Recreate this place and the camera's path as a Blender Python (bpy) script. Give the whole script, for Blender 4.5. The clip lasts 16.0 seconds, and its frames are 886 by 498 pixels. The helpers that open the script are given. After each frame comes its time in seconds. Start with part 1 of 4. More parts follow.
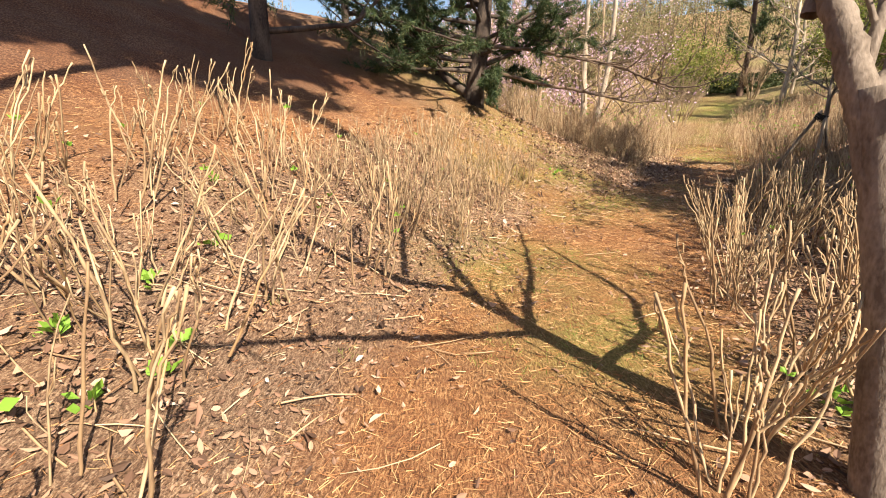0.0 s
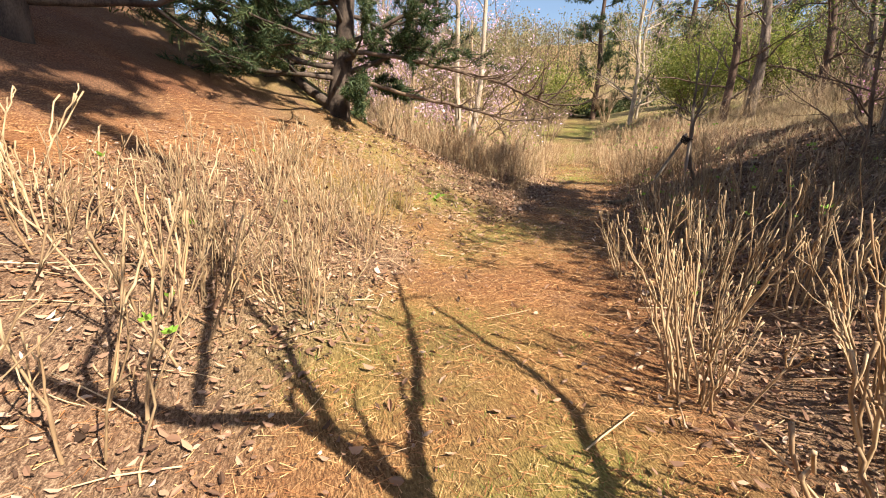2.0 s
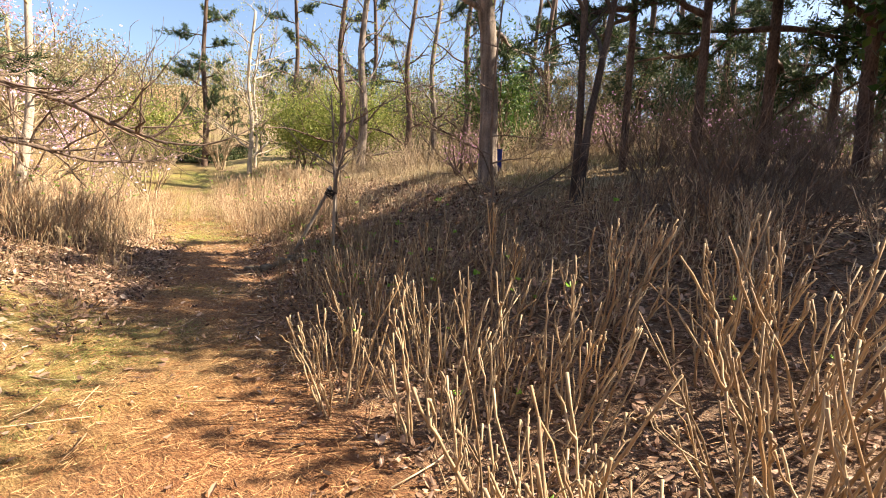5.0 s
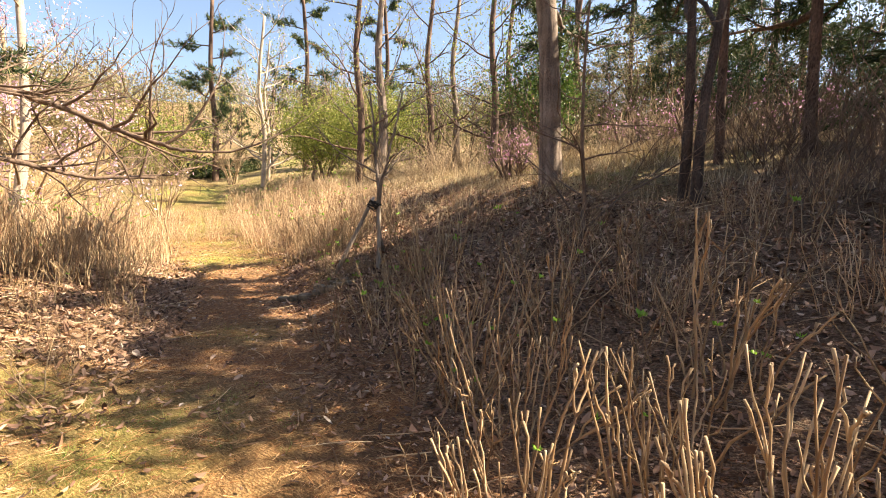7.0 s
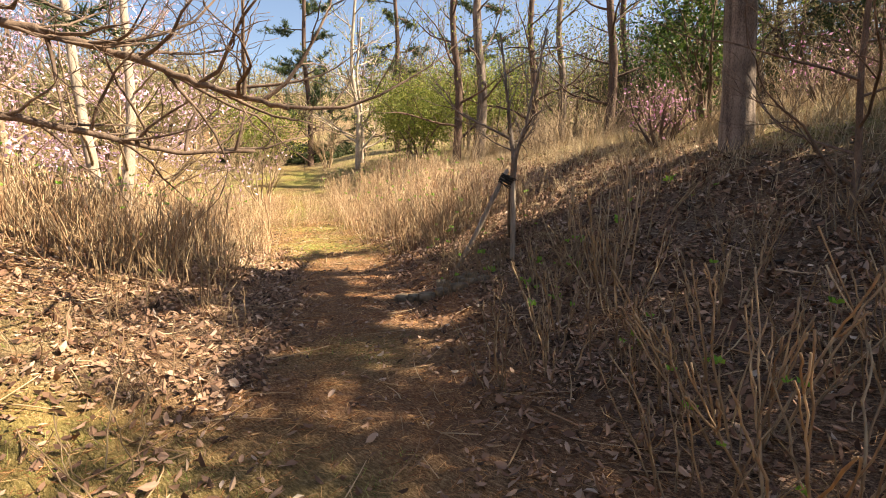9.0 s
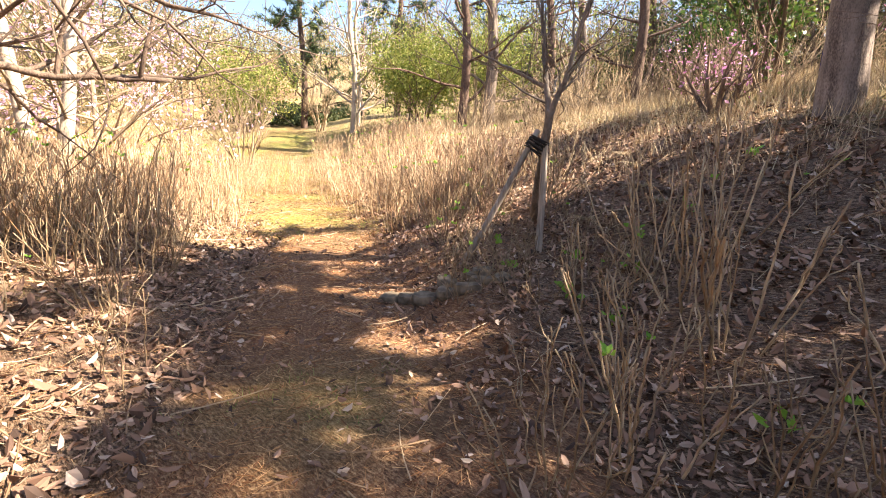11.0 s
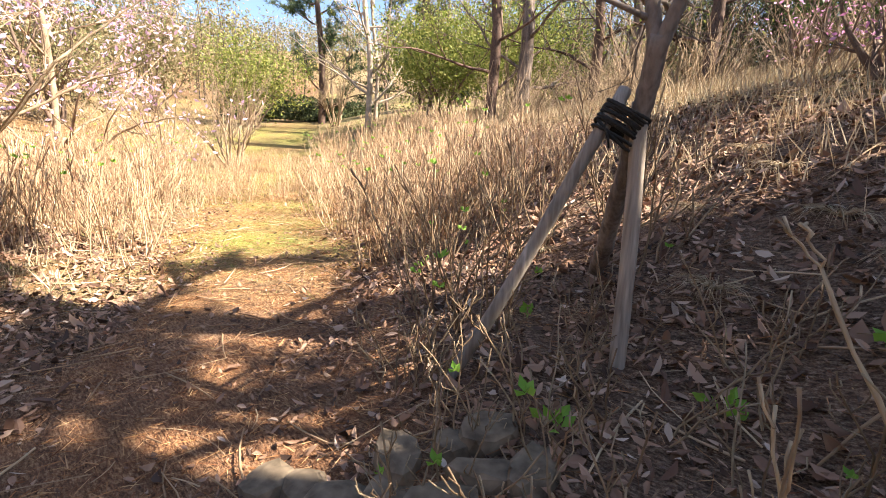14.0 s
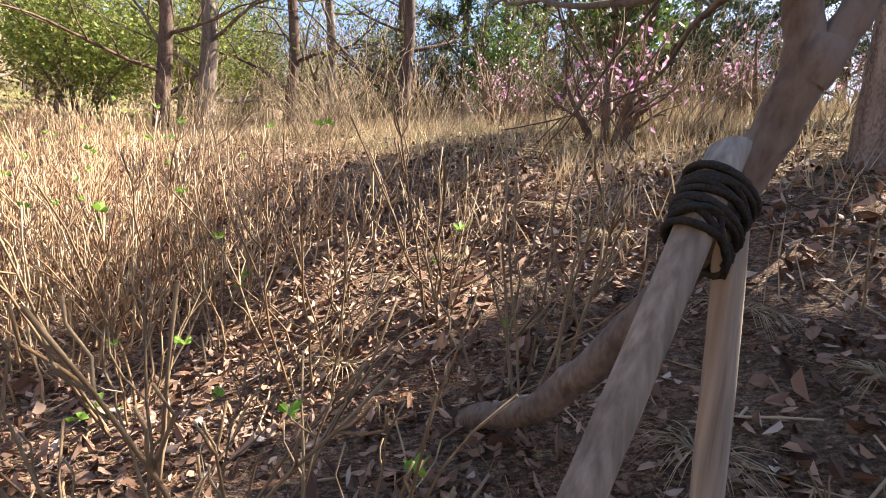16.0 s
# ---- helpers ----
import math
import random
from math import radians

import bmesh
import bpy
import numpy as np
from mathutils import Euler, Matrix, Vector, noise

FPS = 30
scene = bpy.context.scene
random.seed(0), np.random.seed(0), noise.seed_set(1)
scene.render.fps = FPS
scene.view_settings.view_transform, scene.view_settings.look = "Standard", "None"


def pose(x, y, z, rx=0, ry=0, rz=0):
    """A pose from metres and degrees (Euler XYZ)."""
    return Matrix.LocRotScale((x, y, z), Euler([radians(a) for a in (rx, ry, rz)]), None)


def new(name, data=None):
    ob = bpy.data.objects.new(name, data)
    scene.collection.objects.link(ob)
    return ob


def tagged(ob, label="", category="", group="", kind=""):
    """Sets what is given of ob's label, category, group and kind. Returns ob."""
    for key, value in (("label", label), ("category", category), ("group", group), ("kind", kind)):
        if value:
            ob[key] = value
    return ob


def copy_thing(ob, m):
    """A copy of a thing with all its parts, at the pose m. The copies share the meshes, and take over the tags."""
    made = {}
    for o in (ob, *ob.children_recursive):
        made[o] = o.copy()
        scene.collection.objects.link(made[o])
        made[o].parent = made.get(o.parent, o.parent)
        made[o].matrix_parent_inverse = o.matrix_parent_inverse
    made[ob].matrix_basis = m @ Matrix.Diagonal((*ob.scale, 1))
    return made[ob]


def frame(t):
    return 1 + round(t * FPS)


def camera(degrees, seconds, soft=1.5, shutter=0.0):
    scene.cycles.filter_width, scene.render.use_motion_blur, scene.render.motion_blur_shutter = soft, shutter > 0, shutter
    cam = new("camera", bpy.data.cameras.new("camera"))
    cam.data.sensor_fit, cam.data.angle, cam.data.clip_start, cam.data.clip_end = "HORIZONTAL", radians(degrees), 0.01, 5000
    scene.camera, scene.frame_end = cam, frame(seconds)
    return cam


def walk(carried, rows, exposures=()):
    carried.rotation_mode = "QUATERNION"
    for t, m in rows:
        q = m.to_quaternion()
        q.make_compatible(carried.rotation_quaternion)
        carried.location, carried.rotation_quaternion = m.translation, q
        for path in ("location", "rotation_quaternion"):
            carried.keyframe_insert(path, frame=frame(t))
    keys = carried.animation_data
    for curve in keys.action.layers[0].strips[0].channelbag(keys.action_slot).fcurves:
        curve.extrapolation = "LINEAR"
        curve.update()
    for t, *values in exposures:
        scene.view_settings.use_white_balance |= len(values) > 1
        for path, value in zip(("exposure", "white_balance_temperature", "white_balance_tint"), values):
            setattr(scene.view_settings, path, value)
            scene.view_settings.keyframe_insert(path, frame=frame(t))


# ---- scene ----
cam = camera(87.7, 16.0, 1.0)
METRES, EYE, TILT, LEAN, TURN = 13.0, 1.6, -17.0, 0.0, 0.0
ROWS = [
    (0.0, 0.0, 0.0, 0.0, -0.0, 0.0, -0.0),
    (0.5, 0.0064, 0.0316, 0.0046, -2.27, -0.44, 0.78),
    (1.0, 0.0009, 0.0619, 0.0163, -6.82, 0.1, 1.22),
    (1.5, 0.0054, 0.0925, 0.0246, -9.08, 0.87, 2.38),
    (2.0, 0.0217, 0.1199, 0.032, -14.88, 1.59, 2.8),
    (2.5, 0.0324, 0.1458, 0.0393, -21.31, 0.98, 2.83),
    (3.0, 0.0425, 0.1701, 0.0436, -26.91, 0.97, 4.35),
    (3.5, 0.0552, 0.2021, 0.0509, -34.83, 1.76, 5.86),
    (4.0, 0.0662, 0.2194, 0.0657, -47.13, 2.05, 7.03),
    (6.5, 0.1274, 0.3439, 0.1004, -63.08, 1.59, 12.78),
    (7.0, 0.1445, 0.3723, 0.1111, -58.26, 2.5, 13.57),
    (7.5, 0.1634, 0.3985, 0.1192, -52.98, 3.48, 14.07),
    (8.0, 0.1787, 0.4266, 0.1211, -48.96, 3.93, 14.74),
    (8.5, 0.1916, 0.4558, 0.1314, -47.78, 3.21, 14.03),
    (9.0, 0.2071, 0.4859, 0.137, -47.78, 2.66, 13.46),
    (11.5, 0.3125, 0.5802, 0.1554, -47.85, -1.22, 10.83),
    (12.0, 0.3387, 0.5985, 0.1585, -46.9, -1.03, 10.81),
    (12.5, 0.3739, 0.6119, 0.1643, -46.28, -0.82, 10.47),
    (13.0, 0.3973, 0.632, 0.1671, -45.6, -0.34, 10.33),
    (13.5, 0.421, 0.6449, 0.1747, -44.46, -0.37, 10.47),
    (14.0, 0.4524, 0.6678, 0.1812, -43.94, -0.38, 10.56),
    (14.5, 0.47, 0.7001, 0.1871, -45.41, 0.0, 10.64),
    (15.0, 0.4871, 0.7214, 0.2003, -53.8, -0.76, 11.68),
    (15.5, 0.5134, 0.7394, 0.2108, -67.36, -2.86, 12.29),
    (16.0, 0.5285, 0.7578, 0.2186, -82.98, -5.67, 11.83),
]
EXPOSURES = [(0.0, 1.42, 6450, 12), (2.0, 1.5, 6350, 12), (4.0, 1.68, 6400, 12), (6.5, 2.28, 6900, 13), (7.5, 1.92, 7000, 13), (9.0, 1.8, 7000, 13), (11.5, 2.65, 6350, 16), (12.5, 2.68, 6350, 16), (14.0, 2.24, 6150, 15), (15.5, 2.18, 6050, 14), (16.0, 2.28, 6000, 14)]
walk(cam, [(t, pose(0, 0, EYE, TILT, LEAN, TURN) @ pose(METRES * x, METRES * y, METRES * z, 90 + pitch, roll, yaw)) for t, x, y, z, yaw, pitch, roll in ROWS],
     EXPOSURES)

# ---- world, sun ----
SUN_EL, SUN_TO = 44.0, (-0.57, 0.82)      # the way in which shadows fall
world = bpy.data.worlds.new("sky")
scene.world = world
world.use_nodes = True
wn = world.node_tree.nodes
sky = wn.new("ShaderNodeTexSky")
sky.sky_type = "NISHITA"
sky.sun_disc = False
sky.sun_elevation = radians(SUN_EL)
sky.sun_rotation = math.atan2(-SUN_TO[0], -SUN_TO[1])
sky.air_density, sky.dust_density, sky.ozone_density = 1.0, 1.4, 1.2
world.node_tree.links.new(sky.outputs[0], wn["Background"].inputs[0])
wn["Background"].inputs[1].default_value = 0.064
sun = new("sun", bpy.data.lights.new("sun", "SUN"))
sun.data.energy, sun.data.angle, sun.data.color = 5.0, radians(0.5), (1.0, 0.88, 0.7)
sun_way = Vector((SUN_TO[0], SUN_TO[1], -math.hypot(*SUN_TO) * math.tan(radians(SUN_EL))))
sun.matrix_world = Matrix.Translation((20, -20, 30)) @ sun_way.to_track_quat("-Z", "Y").to_matrix().to_4x4()

# ---- materials ----


def material(name, rough=0.8):
    m = bpy.data.materials.new(name)
    m.use_nodes = True
    nt = m.node_tree
    bsdf = nt.nodes["Principled BSDF"]
    bsdf.inputs["Roughness"].default_value = rough
    bsdf.inputs["Specular IOR Level"].default_value = 0.25
    return m, nt, bsdf


def ramp(nt, fac, stops):
    r = nt.nodes.new("ShaderNodeValToRGB")
    els = r.color_ramp.elements
    while len(els) < len(stops):
        els.new(0.5)
    for e, (p, c) in zip(els, stops):
        e.position, e.color = p, (*c, 1)
    nt.links.new(fac, r.inputs[0])
    return r.outputs[0]


def noise_tex(nt, scale, detail=4.0, stretch=(1, 1, 1), coords="Object"):
    tc = nt.nodes.new("ShaderNodeTexCoord")
    mp = nt.nodes.new("ShaderNodeMapping")
    mp.inputs["Scale"].default_value = stretch
    n = nt.nodes.new("ShaderNodeTexNoise")
    n.inputs["Scale"].default_value, n.inputs["Detail"].default_value = scale, detail
    nt.links.new(tc.outputs[coords], mp.inputs[0])
    nt.links.new(mp.outputs[0], n.inputs["Vector"])
    return n.outputs["Fac"]


def mixed(nt, fac, a, b, mode="MIX"):
    x = nt.nodes.new("ShaderNodeMix")
    x.data_type, x.blend_type = "RGBA", mode
    for sock, val in ((x.inputs[0], fac), (x.inputs[6], a), (x.inputs[7], b)):
        if isinstance(val, (int, float)):
            sock.default_value = val
        elif isinstance(val, tuple):
            sock.default_value = (*val, 1)
        else:
            nt.links.new(val, sock)
    return x.outputs[2]


def bumped(nt, bsdf, height, strength=0.5, distance=0.01):
    b = nt.nodes.new("ShaderNodeBump")
    b.inputs["Strength"].default_value, b.inputs["Distance"].default_value = strength, distance
    nt.links.new(height, b.inputs["Height"])
    nt.links.new(b.outputs[0], bsdf.inputs["Normal"])


def bark(name, dark, light, scale=9.0, stretch=(1, 1, 0.25), strength=0.8, moss=None):
    """Furrows, a finer grain inside them, and broad stains."""
    m, nt, bsdf = material(name, 0.9)
    a = noise_tex(nt, scale, 6.0, stretch)
    fine = noise_tex(nt, scale * 7, 4.0, (1, 1, 0.45))
    b = noise_tex(nt, scale * 0.18, 2.0)
    c = ramp(nt, mixed(nt, 0.45, a, fine), [(0.38, dark), (0.6, light)])
    c = mixed(nt, ramp(nt, b, [(0.4, (0, 0, 0)), (0.7, (0.6, 0.6, 0.6))]), c, moss or tuple(0.6 * v for v in dark))
    nt.links.new(c, bsdf.inputs["Base Color"])
    bumped(nt, bsdf, mixed(nt, 0.4, a, fine), strength, 0.02)
    return m


def islands(name, stops, rough=0.75, through_light=0.0, coarse=0.0):
    """Many small pieces, each with its own tone."""
    m, nt, bsdf = material(name, rough)
    g = nt.nodes.new("ShaderNodeNewGeometry")
    c = ramp(nt, g.outputs["Random Per Island"], stops)
    if coarse:
        b = noise_tex(nt, coarse, 2.0, (1, 1, 1))
        c = mixed(nt, ramp(nt, b, [(0.35, (0, 0, 0)), (0.65, (0.5, 0.5, 0.5))]), c, (0.03, 0.02, 0.012), "MIX")
    nt.links.new(c, bsdf.inputs["Base Color"])
    if through_light:
        tr = nt.nodes.new("ShaderNodeBsdfTranslucent")
        nt.links.new(c, tr.inputs[0])
        mx = nt.nodes.new("ShaderNodeMixShader")
        mx.inputs[0].default_value = through_light
        nt.links.new(bsdf.outputs[0], mx.inputs[1])
        nt.links.new(tr.outputs[0], mx.inputs[2])
        nt.links.new(mx.outputs[0], nt.nodes["Material Output"].inputs[0])
    return m


def stalk_material(name, tone=1.0):
    m, nt, bsdf = material(name, 0.7)
    oi = nt.nodes.new("ShaderNodeObjectInfo")
    g = nt.nodes.new("ShaderNodeNewGeometry")
    add = nt.nodes.new("ShaderNodeMath")
    add.operation = "ADD"
    fr = nt.nodes.new("ShaderNodeMath")
    fr.operation = "FRACT"
    nt.links.new(oi.outputs["Random"], add.inputs[0])
    nt.links.new(g.outputs["Random Per Island"], add.inputs[1])
    nt.links.new(add.outputs[0], fr.inputs[0])
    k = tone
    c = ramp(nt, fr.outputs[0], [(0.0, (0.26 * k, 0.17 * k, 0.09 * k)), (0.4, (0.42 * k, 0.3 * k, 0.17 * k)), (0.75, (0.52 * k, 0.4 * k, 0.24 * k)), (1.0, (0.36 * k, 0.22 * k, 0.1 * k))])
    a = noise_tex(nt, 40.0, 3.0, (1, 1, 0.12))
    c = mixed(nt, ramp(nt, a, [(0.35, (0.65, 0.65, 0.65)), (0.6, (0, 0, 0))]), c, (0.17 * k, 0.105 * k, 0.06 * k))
    nt.links.new(c, bsdf.inputs["Base Color"])
    bumped(nt, bsdf, a, 0.4, 0.003)
    return m


def weathered(name, dark, light):
    m, nt, bsdf = material(name, 0.85)
    a = noise_tex(nt, 60.0, 5.0, (1, 1, 0.03))
    b = noise_tex(nt, 6.0, 3.0, (1, 1, 0.4))
    c = mixed(nt, ramp(nt, b, [(0.35, (0, 0, 0)), (0.7, (0.7, 0.7, 0.7))]), ramp(nt, a, [(0.3, dark), (0.7, light)]), tuple(0.75 * v for v in dark))
    nt.links.new(c, bsdf.inputs["Base Color"])
    bumped(nt, bsdf, a, 0.6, 0.006)
    return m


def plain(name, colour, rough=0.6, grain=30.0, amount=0.35):
    m, nt, bsdf = material(name, rough)
    a = noise_tex(nt, grain, 4.0)
    c = ramp(nt, a, [(0.3, tuple(v * (1 - amount) for v in colour)), (0.7, tuple(min(1, v * (1 + amount)) for v in colour))])
    nt.links.new(c, bsdf.inputs["Base Color"])
    bumped(nt, bsdf, a, 0.3, 0.004)
    return m


def ground_material():
    m, nt, bsdf = material("forest_floor", 0.95)
    grass = nt.nodes.new("ShaderNodeAttribute")
    grass.attribute_name = "grass"
    mulch = nt.nodes.new("ShaderNodeAttribute")
    mulch.attribute_name = "mulch"
    shaded_needles = nt.nodes.new("ShaderNodeAttribute")
    shaded_needles.attribute_name = "shaded_needles"
    fine = noise_tex(nt, 55.0, 6.0, (1.6, 0.5, 1))
    grit = noise_tex(nt, 170.0, 4.0, (1, 0.6, 1))
    fine = mixed(nt, 0.4, fine, grit)
    mid = noise_tex(nt, 7.0, 5.0)
    big = noise_tex(nt, 0.8, 3.0)
    needles = ramp(nt, fine, [(0.36, (0.07, 0.028, 0.013)), (0.5, (0.28, 0.125, 0.05)), (0.64, (0.54, 0.31, 0.14))])
    needles = mixed(nt, ramp(nt, mid, [(0.42, (0, 0, 0)), (0.68, (0.75, 0.75, 0.75))]), needles, (0.19, 0.08, 0.035))
    # the hill's needles, redder and darkened to deepen its shade
    old = ramp(nt, fine, [(0.36, (0.035, 0.014, 0.008)), (0.5, (0.13, 0.05, 0.024)), (0.64, (0.3, 0.15, 0.075))])
    needles = mixed(nt, shaded_needles.outputs["Fac"], needles, old)
    litter = ramp(nt, fine, [(0.36, (0.04, 0.024, 0.015)), (0.5, (0.19, 0.115, 0.072)), (0.64, (0.44, 0.31, 0.2))])
    turf = ramp(nt, fine, [(0.3, (0.1, 0.1, 0.025)), (0.55, (0.27, 0.28, 0.06)), (0.75, (0.47, 0.42, 0.21))])
    c = mixed(nt, mulch.outputs["Fac"], needles, litter)
    c = mixed(nt, grass.outputs["Fac"], c, turf)
    c = mixed(nt, ramp(nt, big, [(0.35, (0.35, 0.35, 0.35)), (0.6, (0, 0, 0))]), c, (0.12, 0.07, 0.04))
    nt.links.new(c, bsdf.inputs["Base Color"])
    bumped(nt, bsdf, fine, 1.0, 0.04)
    return m


M_GROUND = ground_material()
M_STALK = stalk_material("dry_stalk")
M_STALK_FAR = islands("dry_stalk_far", [(0.0, (0.2, 0.11, 0.06)), (0.4, (0.4, 0.27, 0.15)), (0.8, (0.55, 0.42, 0.26)), (1.0, (0.26, 0.15, 0.08))], 0.75)
# same stalk in a darker tone: the bank's shade is put into its colour
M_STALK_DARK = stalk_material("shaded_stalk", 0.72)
M_BUD = islands("young_leaf", [(0.0, (0.12, 0.3, 0.03)), (1.0, (0.3, 0.48, 0.07))], 0.5, 0.35)
M_BARK_GREY = bark("grey_bark", (0.12, 0.092, 0.07), (0.27, 0.22, 0.175), 9.0, (1, 1, 0.5), 0.6)
M_BARK_DARK = bark("dark_bark", (0.035, 0.026, 0.022), (0.12, 0.09, 0.07))
M_BARK_PINE = bark("pine_bark", (0.05, 0.032, 0.024), (0.2, 0.13, 0.095), 6.0, (1, 1, 0.3), 1.0)
M_BARK_RED = bark("cedar_bark", (0.085, 0.062, 0.05), (0.33, 0.26, 0.205), 12.0, (1, 1, 0.08), 1.0)
M_BARK_PALE = bark("pale_bark", (0.28, 0.22, 0.16), (0.55, 0.46, 0.36), 8.0)
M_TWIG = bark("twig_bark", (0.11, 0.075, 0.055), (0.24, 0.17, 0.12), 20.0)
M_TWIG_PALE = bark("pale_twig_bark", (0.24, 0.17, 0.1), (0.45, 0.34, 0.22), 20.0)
M_NEEDLE = islands("pine_needles", [(0.0, (0.022, 0.045, 0.018)), (0.6, (0.055, 0.085, 0.032)), (1.0, (0.13, 0.15, 0.06))], 0.6, 0.2)
M_LEAF = islands("evergreen_leaves", [(0.0, (0.03, 0.07, 0.015)), (0.6, (0.07, 0.13, 0.025)), (1.0, (0.17, 0.22, 0.05))], 0.4, 0.3)
M_SPRING = islands("spring_leaves", [(0.0, (0.12, 0.16, 0.03)), (0.6, (0.25, 0.29, 0.06)), (1.0, (0.42, 0.4, 0.12))], 0.6, 0.4)
M_PINK = islands("pink_petals", [(0.0, (0.56, 0.36, 0.5)), (0.6, (0.7, 0.5, 0.63)), (1.0, (0.82, 0.68, 0.76))], 0.6, 0.4)
M_MAGENTA = islands("magenta_petals", [(0.0, (0.66, 0.25, 0.5)), (1.0, (0.8, 0.5, 0.68))], 0.6, 0.4)
M_LITTER = islands("dead_leaves", [(0.0, (0.045, 0.027, 0.018)), (0.3, (0.17, 0.095, 0.06)), (0.7, (0.34, 0.205, 0.13)), (0.95, (0.45, 0.31, 0.215)), (1.0, (0.55, 0.44, 0.34))], 0.7)
M_NEEDLE_DRY = islands("dry_needles", [(0.0, (0.16, 0.06, 0.025)), (0.5, (0.4, 0.19, 0.075)), (1.0, (0.62, 0.4, 0.19))], 0.7)
M_GRASS = islands("grass_blades", [(0.0, (0.1, 0.2, 0.03)), (0.5, (0.28, 0.36, 0.07)), (1.0, (0.52, 0.47, 0.2))], 0.6, 0.35)
M_STRAW = islands("dry_grass", [(0.0, (0.3, 0.205, 0.115)), (0.5, (0.48, 0.365, 0.22)), (1.0, (0.6, 0.5, 0.33))], 0.7, 0.2)
M_POLE = weathered("weathered_pole", (0.2, 0.165, 0.125), (0.5, 0.42, 0.33))
M_ROPE = plain("black_rope", (0.03, 0.027, 0.022), 0.85, 200.0, 0.5)
M_STONE = plain("mossy_stone", (0.17, 0.13, 0.085), 0.9, 14.0, 0.5)
M_BLUE = plain("blue_board", (0.015, 0.025, 0.16), 0.45, 12.0, 0.15)
M_HEDGE = islands("hedge_leaves", [(0.0, (0.035, 0.05, 0.02)), (1.0, (0.1, 0.12, 0.045))], 0.6, 0.2)
M_WOODS = islands("far_woods", [(0.0, (0.12, 0.12, 0.045)), (0.3, (0.22, 0.18, 0.085)), (0.6, (0.3, 0.23, 0.13)), (0.8, (0.18, 0.21, 0.07)), (1.0, (0.36, 0.28, 0.19))], 0.8, 0.25)

# ---- the lie of the land ----
TRAIL = [(0.0, -8.0), (0.0, -3.0), (0.2, 0.0), (0.8, 2.7), (2.2, 5.6), (4.0, 8.2), (5.7, 10.5), (7.2, 12.7), (8.3, 14.3), (9.6, 17.0), (11.0, 20.0), (13.0, 24.0), (18.0, 32.0), (28.0, 48.0)]


def resample(points, step):
    p = np.array(points, float)
    seg = np.hypot(*np.diff(p, axis=0).T)
    s = np.concatenate([[0], np.cumsum(seg)])
    t = np.arange(0, s[-1], step)
    q = np.stack([np.interp(t, s, p[:, i]) for i in range(2)], 1)
    k = np.hanning(int(3.0 / step) | 1)
    k /= k.sum()
    pad = len(k) // 2
    return np.stack([np.convolve(np.pad(q[:, i], pad, "reflect", reflect_type="odd"), k, "valid") for i in range(2)], 1)


STEP = 0.25
LINE = resample(TRAIL, STEP)
LINE_T = np.gradient(LINE, axis=0)
LINE_T /= np.linalg.norm(LINE_T, axis=1)[:, None]
S0 = 8.0          # arc length at the walk's first step


def off_trail(x, y):
    """Arc length from the walk's first step and the distance to the right of the trail."""
    p = np.stack([np.ravel(x), np.ravel(y)], 1).astype(float)
    d, s = np.empty(len(p)), np.empty(len(p))
    for a in range(0, len(p), 20000):
        q = p[a:a + 20000]
        r2 = (q[:, None, 0] - LINE[None, :, 0]) ** 2 + (q[:, None, 1] - LINE[None, :, 1]) ** 2
        i = r2.argmin(1)
        v = q - LINE[i]
        side = v[:, 0] * LINE_T[i, 1] - v[:, 1] * LINE_T[i, 0]
        d[a:a + 20000] = np.sign(side) * np.sqrt(r2[np.arange(len(q)), i])
        s[a:a + 20000] = i * STEP - S0
    return s.reshape(np.shape(x)), d.reshape(np.shape(x))


def spread(xs, ys, width):
    """A smoothed profile as a table."""
    t = np.arange(xs[0], xs[-1] + 0.05, 0.1)
    v = np.interp(t, xs, ys)
    n = int(width / 0.1) | 1
    v = np.convolve(np.pad(v, n // 2, "reflect", reflect_type="odd"), np.ones(n) / n, "valid")
    return t, v


RIGHT = spread([0, 0.9, 1.8, 2.9, 3.5, 4.5, 6, 9, 14, 40, 140], [0, 0, 0.16, 0.78, 1.0, 1.6, 2.1, 2.85, 3.2, 3.6, 5.0], 0.7)
LEFT = spread([0, 1.1, 2, 4, 5.3, 6.2, 9, 14, 40, 140], [0, 0.02, 0.33, 1.2, 1.75, 2.3, 3.8, 5.0, 6, 7], 0.8)
AHEAD = spread([-60, 15, 19, 22, 26, 31, 45, 80, 110, 160, 300, 600], [0, 0, 0.12, 0.45, 1.1, 1.9, 3.0, 7.5, 16, 27, 42, 50], 2.0)


def waves(x, y):
    return (np.sin(x * 1.7 + 1.3 * np.sin(y * 0.9)) * np.sin(y * 1.9 + 0.7 * np.sin(x * 1.1)) * 0.5
            + np.sin(x * 4.3 + 2 * np.sin(y * 2.3)) * np.sin(y * 4.9 + 1.7 * np.sin(x * 3.1)) * 0.25
            + np.sin(x * 11.3 + 2 * np.sin(y * 7.3)) * np.sin(y * 12.1 + 1.7 * np.sin(x * 8.1)) * 0.12)


